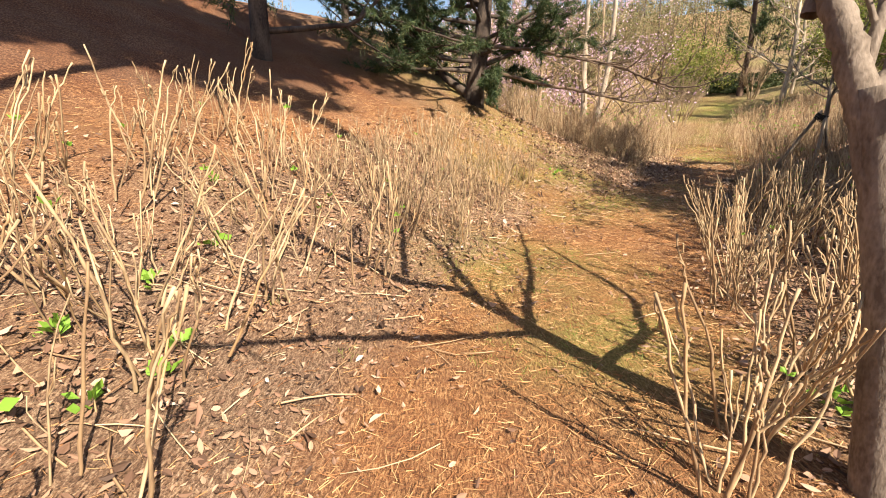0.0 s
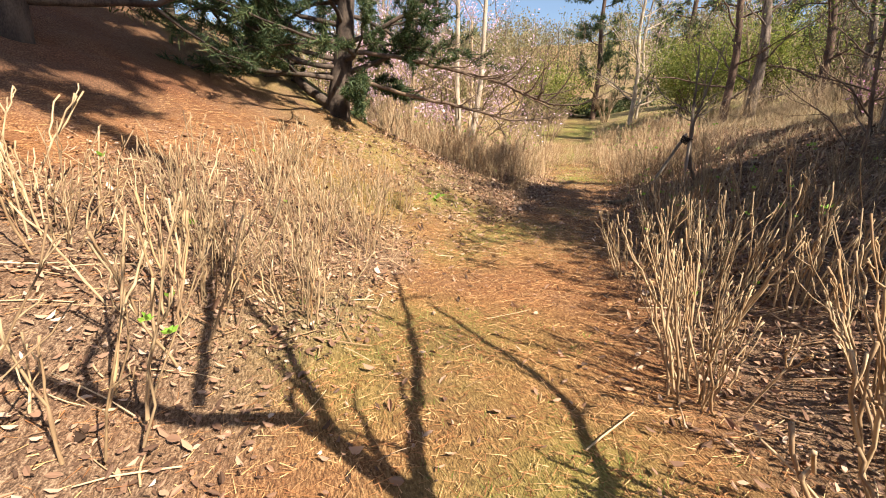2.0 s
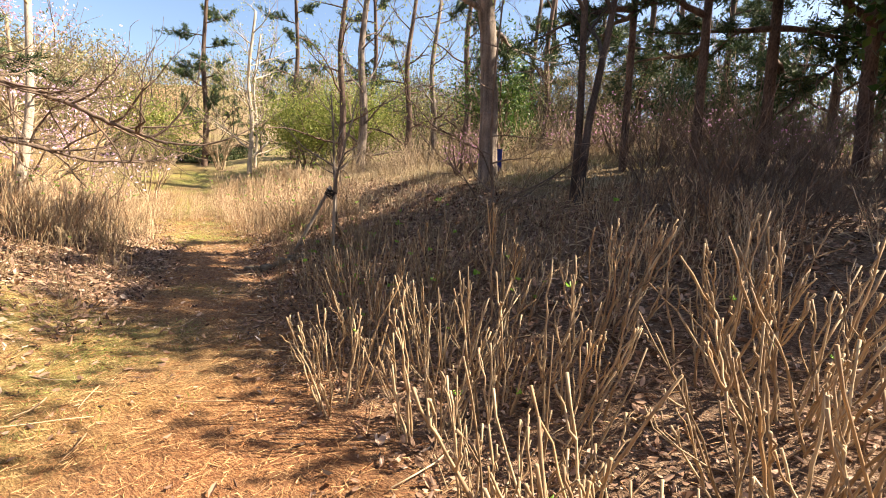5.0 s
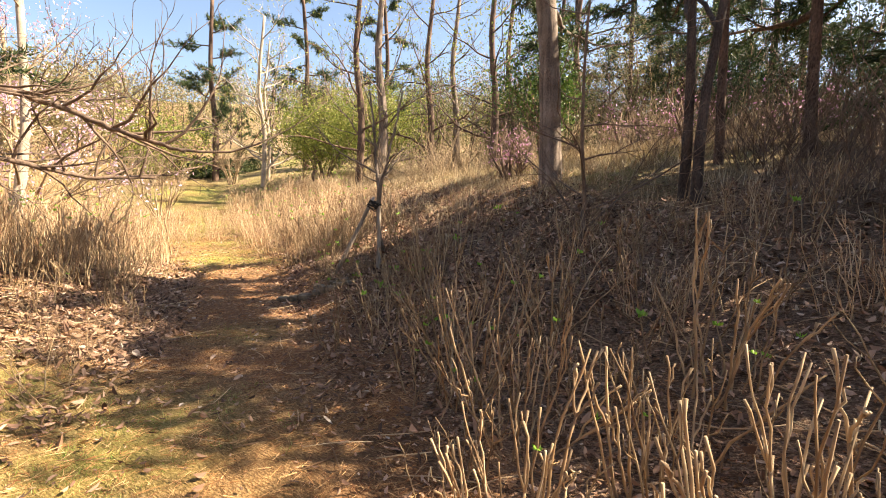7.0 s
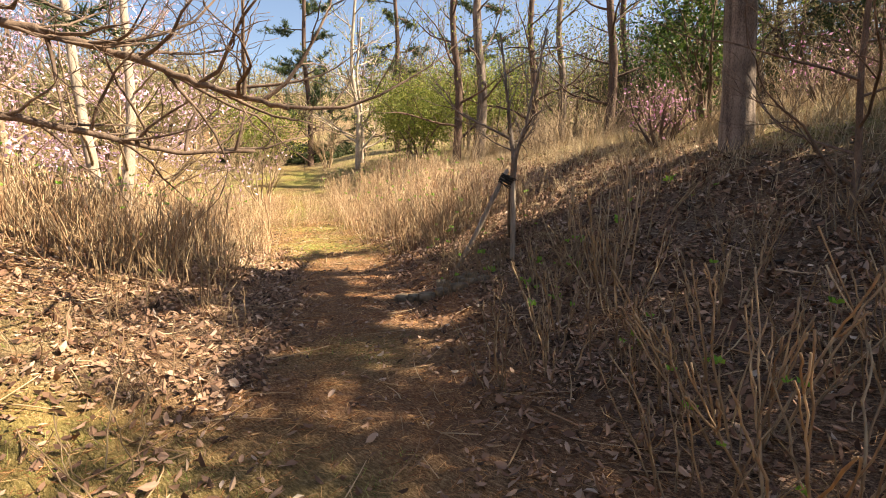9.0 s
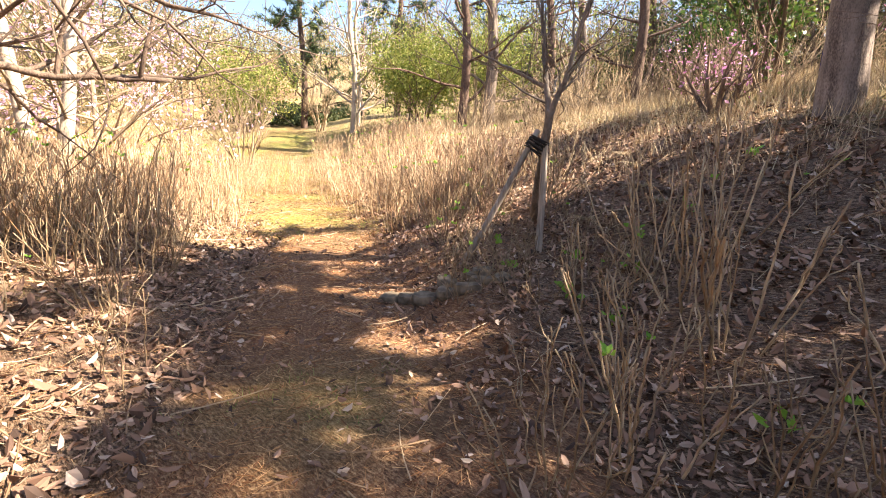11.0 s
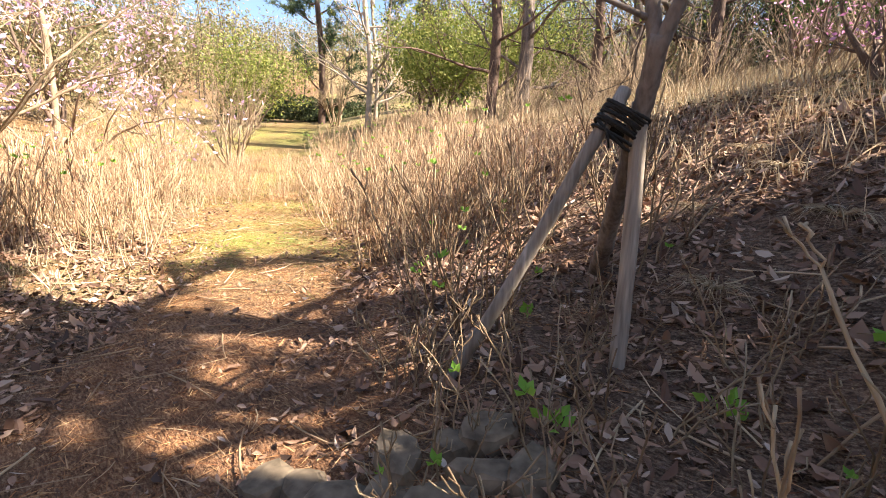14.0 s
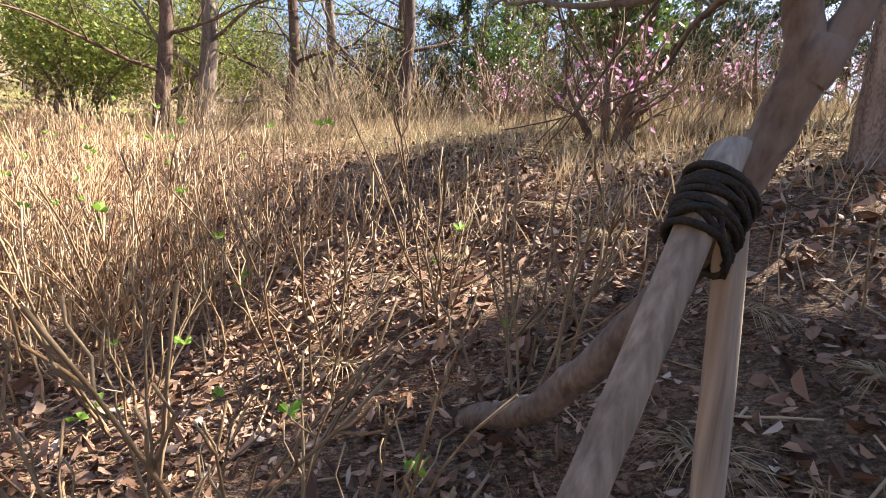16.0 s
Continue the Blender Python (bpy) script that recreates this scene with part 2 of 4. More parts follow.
def height(x, y):
    x, y = np.asarray(x, float), np.asarray(y, float)
    s, d = off_trail(x, y)
    u = 0.68 * x + 0.73 * y
    right = np.interp(d, *RIGHT) * np.interp(u, [-5, 6, 10, 12.5, 16, 20, 24, 30], [0.6, 0.72, 0.85, 1.0, 1.0, 0.9, 0.55, 0.4])
    left = np.interp(-d, *LEFT) * np.interp(u, [10.5, 13, 17, 30], [1.0, 0.62, 0.28, 0.2])
    right = right + np.interp(d, [0.85, 1.2, 1.7, 2.3], [0, 0.13, 0.14, 0]) * np.interp(s, [10.8, 11.8, 14.5, 15.5], [0, 1, 1, 0])
    rough = np.interp(np.abs(d), [0.5, 1.6, 6], [0.015, 0.045, 0.09])
    return np.where(d > 0, right, left) + np.interp(u, *AHEAD) + waves(x, y) * rough


def ground_at(x, y):
    return float(height(np.array([x]), np.array([y]))[0])


def trail_place(s, d):
    i = min(max(int((s + S0) / STEP), 0), len(LINE) - 1)
    return LINE[i, 0] + LINE_T[i, 1] * d, LINE[i, 1] - LINE_T[i, 0] * d


def grass_share(x, y):
    s, d = off_trail(x, y)
    g = np.zeros(np.shape(x))
    for cx, cy, r, k in ((1.0, 4.5, 0.9, 0.75), (1.35, 3.0, 0.8, 0.65), (0.6, 4.0, 0.5, 0.5), (2.9, 7.9, 1.0, 0.85), (1.2, 8.6, 1.2, 0.6), (2.5, 9.0, 1.2, 0.75), (1.8, 11.0, 1.3, 0.7), (2.0, 6.8, 0.6, 0.4), (8.3, 15.0, 1.6, 0.9), (9.5, 17.5, 1.8, 0.7),
                         (11.0, 20.0, 2.5, 0.7), (14, 26, 5, 0.9), (6.5, 14.3, 0.8, 0.5), (5.0, 9.6, 0.6, 0.3), (1.0, 15.0, 3.0, 0.8), (4.0, 16.0, 2.0, 0.5)):
        g = np.maximum(g, k * np.exp(-(((x - cx) ** 2 + (y - cy) ** 2) / r ** 2)))
    ridge = np.interp(d, [4.5, 6.0, 11, 14], [0, 0.6, 0.6, 0.3]) * np.interp(s, [9, 12], [0, 1])
    far = np.interp(0.68 * x + 0.73 * y, [22, 30, 50, 60], [0, 0.5, 0.4, 0.15])
    g = np.maximum(np.maximum(g, ridge), far)
    return np.clip(g * (0.75 + 0.8 * waves(x * 1.3, y * 1.3)), 0, 1)


def mulch_share(x, y):
    s, d = off_trail(x, y)
    m = np.maximum(np.interp(d, [0.9, 1.5], [0, 1]), np.interp(-d + np.interp(s, [9.5, 10.8, 15, 16.5], [0, 0.65, 0.65, 0]), [1.0, 1.4, 3.2, 4.2], [0, 0.95, 0.9, 0.15]) * np.interp(s, [6.3, 7.3, 9.4, 10.3], [1, 0.15, 0.15, 1]))
    m = np.maximum(m, 0.45 * np.interp(s, [7.0, 9.0], [0, 1]))
    return np.clip(m + 0.35 * waves(x * 2.1, y * 2.1), 0, 1)


def shaded_needle_share(x, y):
    """Darker red-brown needles of the hill, with part of its deep shade put into the colour."""
    s, d = off_trail(x, y)
    return np.clip(np.interp(-d, [4.6, 5.6], [0, 1]) * np.interp(s, [11, 13], [1, 0]) + 0.3 * waves(x * 1.7, y * 1.7) * (d < -4.3), 0, 1)


def axis_steps(lo, hi, step, far_lo, far_hi):
    mid = list(np.arange(lo, hi, step))
    out, k, p = [], step, hi
    while p < far_hi:
        out.append(p)
        k *= 1.13
        p += k
    left, k, p = [], step, lo
    while p > far_lo:
        k *= 1.13
        p -= k
        left.append(p)
    return np.array(left[::-1] + mid + out)


gx, gy = axis_steps(-5, 14, 0.1, -900, 900), axis_steps(-3, 21, 0.1, -900, 900)
GX, GY = np.meshgrid(gx, gy)
GZ = height(GX, GY)
nx, ny = len(gx), len(gy)
ids = np.arange(nx * ny).reshape(ny, nx)
quads = np.stack([ids[:-1, :-1], ids[:-1, 1:], ids[1:, 1:], ids[1:, :-1]], -1).reshape(-1, 4)


def raw_mesh(name, verts, faces, mat=None, smooth=True):
    """A mesh from arrays of corners and equal faces."""
    verts, faces = np.asarray(verts, np.float32), np.asarray(faces, np.int32)
    me = bpy.data.meshes.new(name)
    n = faces.shape[1]
    me.vertices.add(len(verts))
    me.vertices.foreach_set("co", verts.ravel())
    me.loops.add(faces.size)
    me.loops.foreach_set("vertex_index", faces.ravel())
    me.polygons.add(len(faces))
    me.polygons.foreach_set("loop_start", np.arange(0, faces.size, n, dtype=np.int32))
    me.polygons.foreach_set("use_smooth", np.full(len(faces), smooth))
    me.update(calc_edges=True)
    if mat:
        me.materials.append(mat)
    return me


ground_mesh = raw_mesh("ground", np.stack([GX, GY, GZ], -1).reshape(-1, 3), quads, M_GROUND)
for key, share in (("grass", grass_share), ("mulch", mulch_share), ("shaded_needles", shaded_needle_share)):
    at = ground_mesh.attributes.new(key, "FLOAT", "POINT")
    at.data.foreach_set("value", share(GX, GY).astype(np.float32).ravel())
ground = tagged(new("ground", ground_mesh), "forest floor of pine needles, dead leaves and thin grass", "ground", kind="structure")

# ---- kit for growing things ----
rng = np.random.default_rng(7)


def unit(v):
    v = np.asarray(v, float)
    return v / max(np.linalg.norm(v), 1e-9)


class Acc:
    """Gathers tubes (quads) or blades (triangles) for one mesh."""

    def __init__(self):
        self.v, self.f, self.n = [], [], 0

    def add(self, verts, faces):
        self.v.append(np.asarray(verts, float))
        self.f.append(np.asarray(faces, int) + self.n)
        self.n += len(verts)

    def tube(self, pts, radii, sides=6, cap=True):
        pts = np.asarray(pts, float)
        radii = list(radii)
        if cap:
            pts = np.vstack([pts, pts[-1]])
            radii = radii + [radii[-1] * 0.05]
        n = len(pts)
        t = np.gradient(pts, axis=0)
        t /= np.maximum(np.linalg.norm(t, axis=1), 1e-9)[:, None]
        if cap:
            t[-1] = t[-2] = unit(pts[-2] - pts[-3])
        ref = np.array([0.31, 0.94, 0.12]) if abs(t[0] @ np.array([0.31, 0.94, 0.12])) < 0.9 else np.array([1.0, 0, 0])
        a = np.cross(t, ref)
        a /= np.maximum(np.linalg.norm(a, axis=1), 1e-9)[:, None]
        b = np.cross(t, a)
        w = np.arange(sides) * 2 * np.pi / sides
        ring = pts[:, None, :] + np.asarray(radii)[:, None, None] * (np.cos(w)[None, :, None] * a[:, None, :] + np.sin(w)[None, :, None] * b[:, None, :])
        i = np.arange(n - 1)[:, None] * sides
        j, k = np.arange(sides)[None, :], (np.arange(sides)[None, :] + 1) % sides
        self.add(ring.reshape(-1, 3), np.stack([i + j, i + k, i + sides + k, i + sides + j], -1).reshape(-1, 4))

    def mesh(self, name, mat, smooth=True):
        return raw_mesh(name, np.vstack(self.v), np.vstack(self.f), mat, smooth)


def blades(centres, ways, lengths, widths, droop=0.0):
    """Thin pointed blades as triangles: one corner pair at the root, one tip."""
    centres, ways = np.asarray(centres), np.asarray(ways)
    n = len(centres)
    ways = ways / np.maximum(np.linalg.norm(ways, axis=1), 1e-9)[:, None]
    side = np.cross(ways, rng.normal(size=(n, 3)))
    side /= np.maximum(np.linalg.norm(side, axis=1), 1e-9)[:, None]
    L, W = np.broadcast_to(lengths, n)[:, None], np.broadcast_to(widths, n)[:, None]
    v = np.stack([centres - side * W / 2, centres + side * W / 2, centres + ways * L - np.array([0, 0, 1.0]) * droop * L], 1)
    return v.reshape(-1, 3), np.arange(3 * n).reshape(n, 3)


def leaf_pieces(centres, ways, lengths, widths, cup=0.25):
    """Folded leaves, two triangles a half, as quads hinged on the midrib."""
    n = len(centres)
    ways = ways / np.maximum(np.linalg.norm(ways, axis=1), 1e-9)[:, None]
    side = np.cross(ways, rng.normal(size=(n, 3)))
    side /= np.maximum(np.linalg.norm(side, axis=1), 1e-9)[:, None]
    up = np.cross(side, ways)
    L, W = np.broadcast_to(lengths, n)[:, None], np.broadcast_to(widths, n)[:, None]
    root, tip = centres - ways * L / 2, centres + ways * L / 2 + up * L * 0.12
    lift = up * W * cup * rng.uniform(0.2, 1.6, (n, 1))
    l1, r1 = centres - side * W / 2 + lift, centres + side * W / 2 + lift
    v = np.stack([root, r1, tip, l1], 1)
    f = np.arange(4 * n).reshape(n, 4)
    return v.reshape(-1, 3), np.concatenate([f[:, [0, 1, 2]], f[:, [0, 2, 3]]])


def sphere_ways(n):
    v = rng.normal(size=(n, 3))
    return v / np.linalg.norm(v, axis=1)[:, None]


def thing(name, x, y, z, label, category, group=""):
    ob = tagged(new(name), label, category, group)
    ob.matrix_world = pose(x, y, z)
    return ob


def hang(name, mesh, parent, label="", at=(0, 0, 0)):
    """One mesh as a part of a thing, in the thing's own space."""
    ob = new(name, mesh)
    ob.parent = parent
    ob.location = at
    if label:
        ob["label"] = label
    return ob


def grow(acc, start, way, length, radius, depth, tips, wander=0.25, lift=0.1, kids=4, spread=0.8, shrink=0.62, first=0.3, sides=7, thin=0.0025):
    """A limb that wanders and branches; tips gets the places and ways of the ends."""
    n = max(4, int(length / 0.22)) if depth > 0 else 4
    n = min(n, 14)
    pts, w = [np.asarray(start, float)], unit(way)
    for _ in range(n):
        w = unit(w + rng.normal(size=3) * wander * 0.45 + np.array([0, 0, lift * 0.3]))
        pts.append(pts[-1] + w * length / n)
    pts = np.array(pts)
    end_r = max(radius * (0.45 if depth > 0 else 0.3), thin)
    radii = np.linspace(radius, end_r, n + 1)
    acc.tube(pts, radii, max(3, sides))
    if depth <= 0:
        tips.append((pts[-1], w))
        tips.append((pts[len(pts) // 2], unit(w + rng.normal(size=3) * 0.5)))
        return
    for k in range(kids):
        f = first + (1 - first) * (k + rng.uniform(0.1, 0.9)) / kids
        i = min(int(f * n), n - 1)
        p = pts[i] + (pts[i + 1] - pts[i]) * (f * n - i)
        along = unit(pts[i + 1] - pts[i])
        out = unit(np.cross(along, rng.normal(size=3)))
        out[2] = out[2] * 0.7 + lift * 0.4
        grow(acc, p, unit(along + out * spread * rng.uniform(0.7, 1.3)), length * shrink * rng.uniform(0.65, 1.15) * (1.1 - 0.4 * f),
             max(np.interp(f, [0, 1], [radius, end_r]) * 0.6, thin), depth - 1, tips, wander * 1.1, lift, kids, spread, shrink, 0.2, max(3, sides - 2), thin)
    grow(acc, pts[-1], w, length * shrink, end_r, depth - 1, tips, wander, lift, max(2, kids - 1), spread, shrink, 0.2, max(3, sides - 2), thin)


def needle_tufts(tips, per, size, reach, width=0.006):
    """Pine tufts round the ends of the twigs."""
    c, w = [], []
    for p, way in tips:
        n = per
        base = np.asarray(p) - np.asarray(way)[None, :] * rng.uniform(0, reach, (n, 1)) + rng.normal(size=(n, 3)) * 0.02
        c.append(base)
        w.append(np.asarray(way)[None, :] * 0.8 + sphere_ways(n))
    c, w = np.vstack(c), np.vstack(w)
    return blades(c, w, size * rng.uniform(0.7, 1.2, len(c)), width)


def leaf_cloud(tips, per, size, reach):
    c, w = [], []
    for p, way in tips:
        c.append(np.asarray(p) + rng.normal(size=(per, 3)) * reach)
        w.append(sphere_ways(per) + np.asarray(way) * 0.4)
    c, w = np.vstack(c), np.vstack(w)
    L = size * rng.uniform(0.6, 1.3, len(c))
    return leaf_pieces(c, w, L, L * 0.5)


def trunk_points(foot, bends):
    """A trunk's line from its foot through offsets (dx, dy, z)."""
    p = np.array([(0, 0, -0.25)] + [b for b in bends], float)
    t = np.linspace(0, len(p) - 1, 6 * (len(p) - 1) + 1)
    q = np.stack([np.interp(t, np.arange(len(p)), p[:, i]) for i in range(3)], 1)
    k = np.array([1, 2, 3, 2, 1]) / 9
    return np.stack([np.convolve(np.pad(q[:, i], 2, "reflect", reflect_type="odd"), k, "valid") for i in range(3)], 1)


def build_tree(name, x, y, bends, r0, r1, label, category, bark_mat, limbs=(), crown=None, crown_mat=None, crown_label="", twig_mat=None, flare=1.35, sides=12, group=""):
    """Trunk, limbs and crown at a place on the ground. limbs: (height share, way, length, radius, depth, options)."""
    foot = ground_at(x, y)
    tree = thing(name, x, y, foot, label, category, group)
    acc = Acc()
    pts = trunk_points((x, y), bends)
    f = np.linspace(0, 1, len(pts))
    radii = (r0 + (r1 - r0) * f) * (1 + (flare - 1) * np.exp(-f * 14))
    radii = radii * (1 + 0.02 * np.sin(np.arange(len(pts)) * 2.1))
    acc.tube(pts, radii, sides)
    v = acc.v[0]
    v += 0.03 * r0 * np.stack([np.sin(v[:, 2] * 5 + v[:, 1] * 30), np.cos(v[:, 2] * 6 + v[:, 0] * 30), 0 * v[:, 2]], 1)
    hang("trunk", acc.mesh("trunk", bark_mat), tree)
    tips = []
    if limbs:
        for share, way, length, radius, depth, opts in limbs:
            la = Acc()
            i = min(int(share * (len(pts) - 1)), len(pts) - 1)
            grow(la, pts[i], way, length, radius, depth, tips, **opts)
            hang("branch", la.mesh("branch", twig_mat or bark_mat), tree)
    if crown and tips:
        v, fc = crown(tips)
        hang("crown", raw_mesh("crown", v, fc, crown_mat, False), tree, crown_label)
    return tree


def ring_limbs(n, lo, hi, length, radius, depth, rise=0.25, **opts):
    out = []
    for k in range(n):
        a = k * 2.4 + rng.uniform(-0.4, 0.4)
        h = lo + (hi - lo) * k / max(n - 1, 1)
        out.append((h, (math.cos(a), math.sin(a), rise + rng.uniform(-0.12, 0.2)), length * rng.uniform(0.75, 1.15) * (1.15 - 0.55 * (h - lo) / max(hi - lo, 0.01)), radius * (1.1 - 0.5 * (h - lo) / max(hi - lo, 0.01)), depth, opts))
    return out


def limb_path(parent, pts, r0, r1, mat, twigs=0, twig_len=0.6, name="branch", label="", sides=8, rise=0.3, depth=1):
    """A limb along given places in the thing's own space, with side twigs."""
    acc, tips = Acc(), []
    p = np.array(pts, float)
    t = np.linspace(0, len(p) - 1, 8 * (len(p) - 1) + 1)
    q = np.stack([np.interp(t, np.arange(len(p)), p[:, i]) for i in range(3)], 1)
    for _ in range(3):
        q[1:-1] = (q[:-2] + q[1:-1] * 2 + q[2:]) / 4
    gap = np.linalg.norm(q[2:] - q[:-2], axis=1)[:, None] / 2
    q[1:-1] += rng.normal(size=(len(q) - 2, 3)) * np.minimum(0.01, gap * 0.08)
    acc.tube(q, np.linspace(r0, r1, len(q)), sides)
    for k in range(twigs):
        i = max(1, int(len(q) * (0.2 + 0.78 * k / twigs)))
        way = unit(q[min(i + 1, len(q) - 1)] - q[i - 1]) * 0.8 + np.array([0, 0, rng.uniform(0.0, 2 * rise)]) + rng.normal(size=3) * 0.45
        grow(acc, q[i], way, twig_len * rng.uniform(0.6, 1.2), max(r1, 0.35 * (r0 + (r1 - r0) * k / twigs)), depth, tips, wander=0.4, lift=0.12, kids=3, spread=0.9, shrink=0.62, sides=5)
    hang(name, acc.mesh(name, mat), parent, label)
    return tips

# ---- cut-back hydrangea beds ----


def stem_mesh(seed, fork):
    """A metre of dry stem with swollen nodes, kinks, and cut arms that elbow out and rise."""
    r = np.random.default_rng(seed)
    acc = Acc()
    n = 9
    bend = r.normal(size=2) * 0.1
    z = np.linspace(0, 1, n + 1)
    kink = np.cumsum(r.normal(size=(n + 1, 2)) * 0.01, axis=0)
    kink[0] = 0
    pts = np.stack([bend[0] * z ** 2 + kink[:, 0], bend[1] * z ** 2 + kink[:, 1], z], 1)
    rad = np.linspace(0.0085, 0.0052, n + 1) * np.where(np.arange(n + 1) % 2 == 0, 1.25, 0.92)
    top = n if not fork else int(r.integers(3, 8))
    acc.tube(pts[:top + 1], rad[:top + 1], 6)
    knob = np.array([1.2, 0.92, 1.12, 0.92, 1.1, 1.45])

    def arm(at, r0, length, a, wide):
        out = np.array([math.cos(a), math.sin(a), 0])
        tt = np.linspace(0, 1, 6)[:, None]
        q = at + out * min(wide, 0.4 * length) * (0.35 * tt + 0.65 * tt ** 0.55) + np.array([0, 0, 1.0]) * length * tt + r.normal(size=(6, 3)) * 0.006 * (tt > 0)
        acc.tube(q, np.linspace(r0, max(0.0042, r0 * 0.75), 6) * knob, 5)
        return q

    if fork:
        a = r.uniform(0, 6.28)
        for k in range(int(r.integers(2, 4))):
            L = max(0.1, (1 - z[top]) * r.uniform(0.45, 1.15))
            q = arm(pts[top], rad[top] * 0.88, L, a + k * 6.28 / 2.6 + r.normal() * 0.3, r.uniform(0.03, 0.09))
            if r.random() < 0.45:
                arm(q[3], 0.0052, L * r.uniform(0.25, 0.5), r.uniform(0, 6.28), r.uniform(0.025, 0.05))
    else:
        for k in range(int(r.integers(0, 3))):
            i = int(r.integers(3, 8))
            arm(pts[i], 0.005, r.uniform(0.08, 0.25), r.uniform(0, 6.28), r.uniform(0.03, 0.06))
    return acc


STEMS = [stem_mesh(100 + k, k % 5 != 2) for k in range(18)]
STEM_MESHES = [a.mesh("stem", M_STALK) for a in STEMS]


def twiggy_stem(seed, sides=5):
    """A thinner stem with kinks and upright side shoots."""
    r = np.random.default_rng(seed)
    acc = Acc()
    z = np.linspace(0, 1, 7)
    bend = r.normal(size=2) * 0.12
    pts = np.stack([bend[0] * z ** 2 + np.cumsum(r.normal(size=7) * 0.016), bend[1] * z ** 2 + np.cumsum(r.normal(size=7) * 0.016), z], 1)
    pts[0, :2] = 0
    acc.tube(pts, np.linspace(0.0066, 0.0034, 7) * np.array([1.1, 0.95, 1.1, 0.95, 1.1, 0.95, 1.3]), sides)
    for k in range(int(r.integers(3, 6))):
        i = int(r.integers(2, 6))
        a, L = r.uniform(0, 6.28), r.uniform(0.2, 0.5) * (1.2 - z[i])
        t = np.linspace(0, 1, 4)[:, None]
        wide = L * r.uniform(0.25, 0.6)
        q = pts[i] + np.array([math.cos(a), math.sin(a), 0]) * wide * np.minimum(t * 1.7, 1) + np.array([0, 0, 1.0]) * L * t + r.normal(size=(4, 3)) * 0.006 * (t > 0)
        acc.tube(q, [0.0044, 0.0038, 0.0034, 0.0036], max(3, sides - 1))
    return acc


TWIGGY = [twiggy_stem(300 + k) for k in range(12)]
TWIGGY_LIGHT = [twiggy_stem(300 + k, 3) for k in range(12)]
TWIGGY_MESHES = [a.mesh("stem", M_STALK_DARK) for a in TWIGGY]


def bud_mesh(seed):
    r = np.random.default_rng(seed)
    n = 5
    w = np.stack([np.cos(np.arange(n) * 1.26), np.sin(np.arange(n) * 1.26), r.uniform(0.5, 1.4, n)], 1)
    c = w * 0.018
    v, f = leaf_pieces(c, w, 0.05 * r.uniform(0.6, 1.2, n), 0.028)
    return raw_mesh("leaf_bud", v, f, M_BUD, False)


BUDS = [bud_mesh(k) for k in range(4)]


def stem_pose(tall, lean, radius, fat=1.0):
    a = rng.uniform(0, 2 * math.pi)
    rr = radius * math.sqrt(rng.uniform(0, 1))
    tilt = lean * (0.25 + rr / max(radius, 0.01)) * rng.uniform(0.4, 1.3)
    b = a + rng.normal() * 0.5
    m = Matrix.Translation((rr * math.cos(a), rr * math.sin(a), -0.03)) @ Matrix.Rotation(tilt, 4, Vector((-math.sin(b), math.cos(b), 0))) @ Matrix.Rotation(rng.uniform(0, 6.28), 4, "Z")
    h = tall * rng.uniform(0.6, 1.12)
    return m @ Matrix.Diagonal((h ** 0.5 * fat, h ** 0.5 * fat, h, 1))


def near_bush(x, y, count, tall, lean, radius, label, group, leafy=0.1, fat=1.0, meshes=None):
    bush = thing("hydrangea_bush", x, y, ground_at(x, y), label, "shrub", group)
    for k in range(count):
        m = stem_pose(tall, lean, radius, fat)
        st = hang("stem", (meshes or STEM_MESHES)[int(rng.integers(len(meshes or STEM_MESHES)))], bush)
        st.matrix_local = m
        if rng.random() < leafy:
            bd = hang("leaf_bud", BUDS[int(rng.integers(4))], bush, "fresh green leaf bud")
            bd.matrix_local = Matrix.Translation(m @ Vector((0, 0, rng.uniform(0.3, 0.95)))) @ Matrix.Scale(rng.uniform(0.5, 1.3), 4)
    return bush


def far_bush_mesh(count, tall, lean, radius):
    acc = Acc()
    for k in range(count):
        m = np.array(stem_pose(tall, lean, radius, 1.15))
        s = TWIGGY_LIGHT[int(rng.integers(12))]
        v, f = np.vstack(s.v), np.vstack(s.f)
        acc.add(v @ m[:3, :3].T + m[:3, 3], f)
    return acc.mesh("stem_clump", M_STALK_FAR)


FAR_BUSHES = [far_bush_mesh(30, 0.95, 0.24, 0.48) for _ in range(8)]


def far_bush(x, y, size, label, group):
    bush = thing("hydrangea_bush", x, y, ground_at(x, y), label, "shrub", group)
    bush.matrix_world = pose(x, y, ground_at(x, y), 0, 0, rng.uniform(0, 360)) @ Matrix.Diagonal((size, size, size * rng.uniform(0.9, 1.15), 1))
    hang("stem_clump", FAR_BUSHES[int(rng.integers(8))], bush)
    if label == sunny:
        for k in range(3):
            bd = hang("leaf_bud", BUDS[int(rng.integers(4))], bush, "fresh yellow-green leaf bud")
            bd.matrix_local = Matrix.Translation((rng.normal() * 0.3, rng.normal() * 0.3, rng.uniform(0.75, 1.0))) @ Matrix.Scale(rng.uniform(0.6, 1.2), 4)
    return bush


def bed(s0, s1, d0, d1, gap, maker, jitter=0.35):
    s = s0
    while s < s1:
        d = d0 + rng.uniform(0, gap * 0.6)
        while d < d1:
            x, y = trail_place(s + rng.uniform(-jitter, jitter) * gap, d + rng.uniform(-jitter, jitter) * gap)
            maker(float(x), float(y))
            d += gap
        s += gap


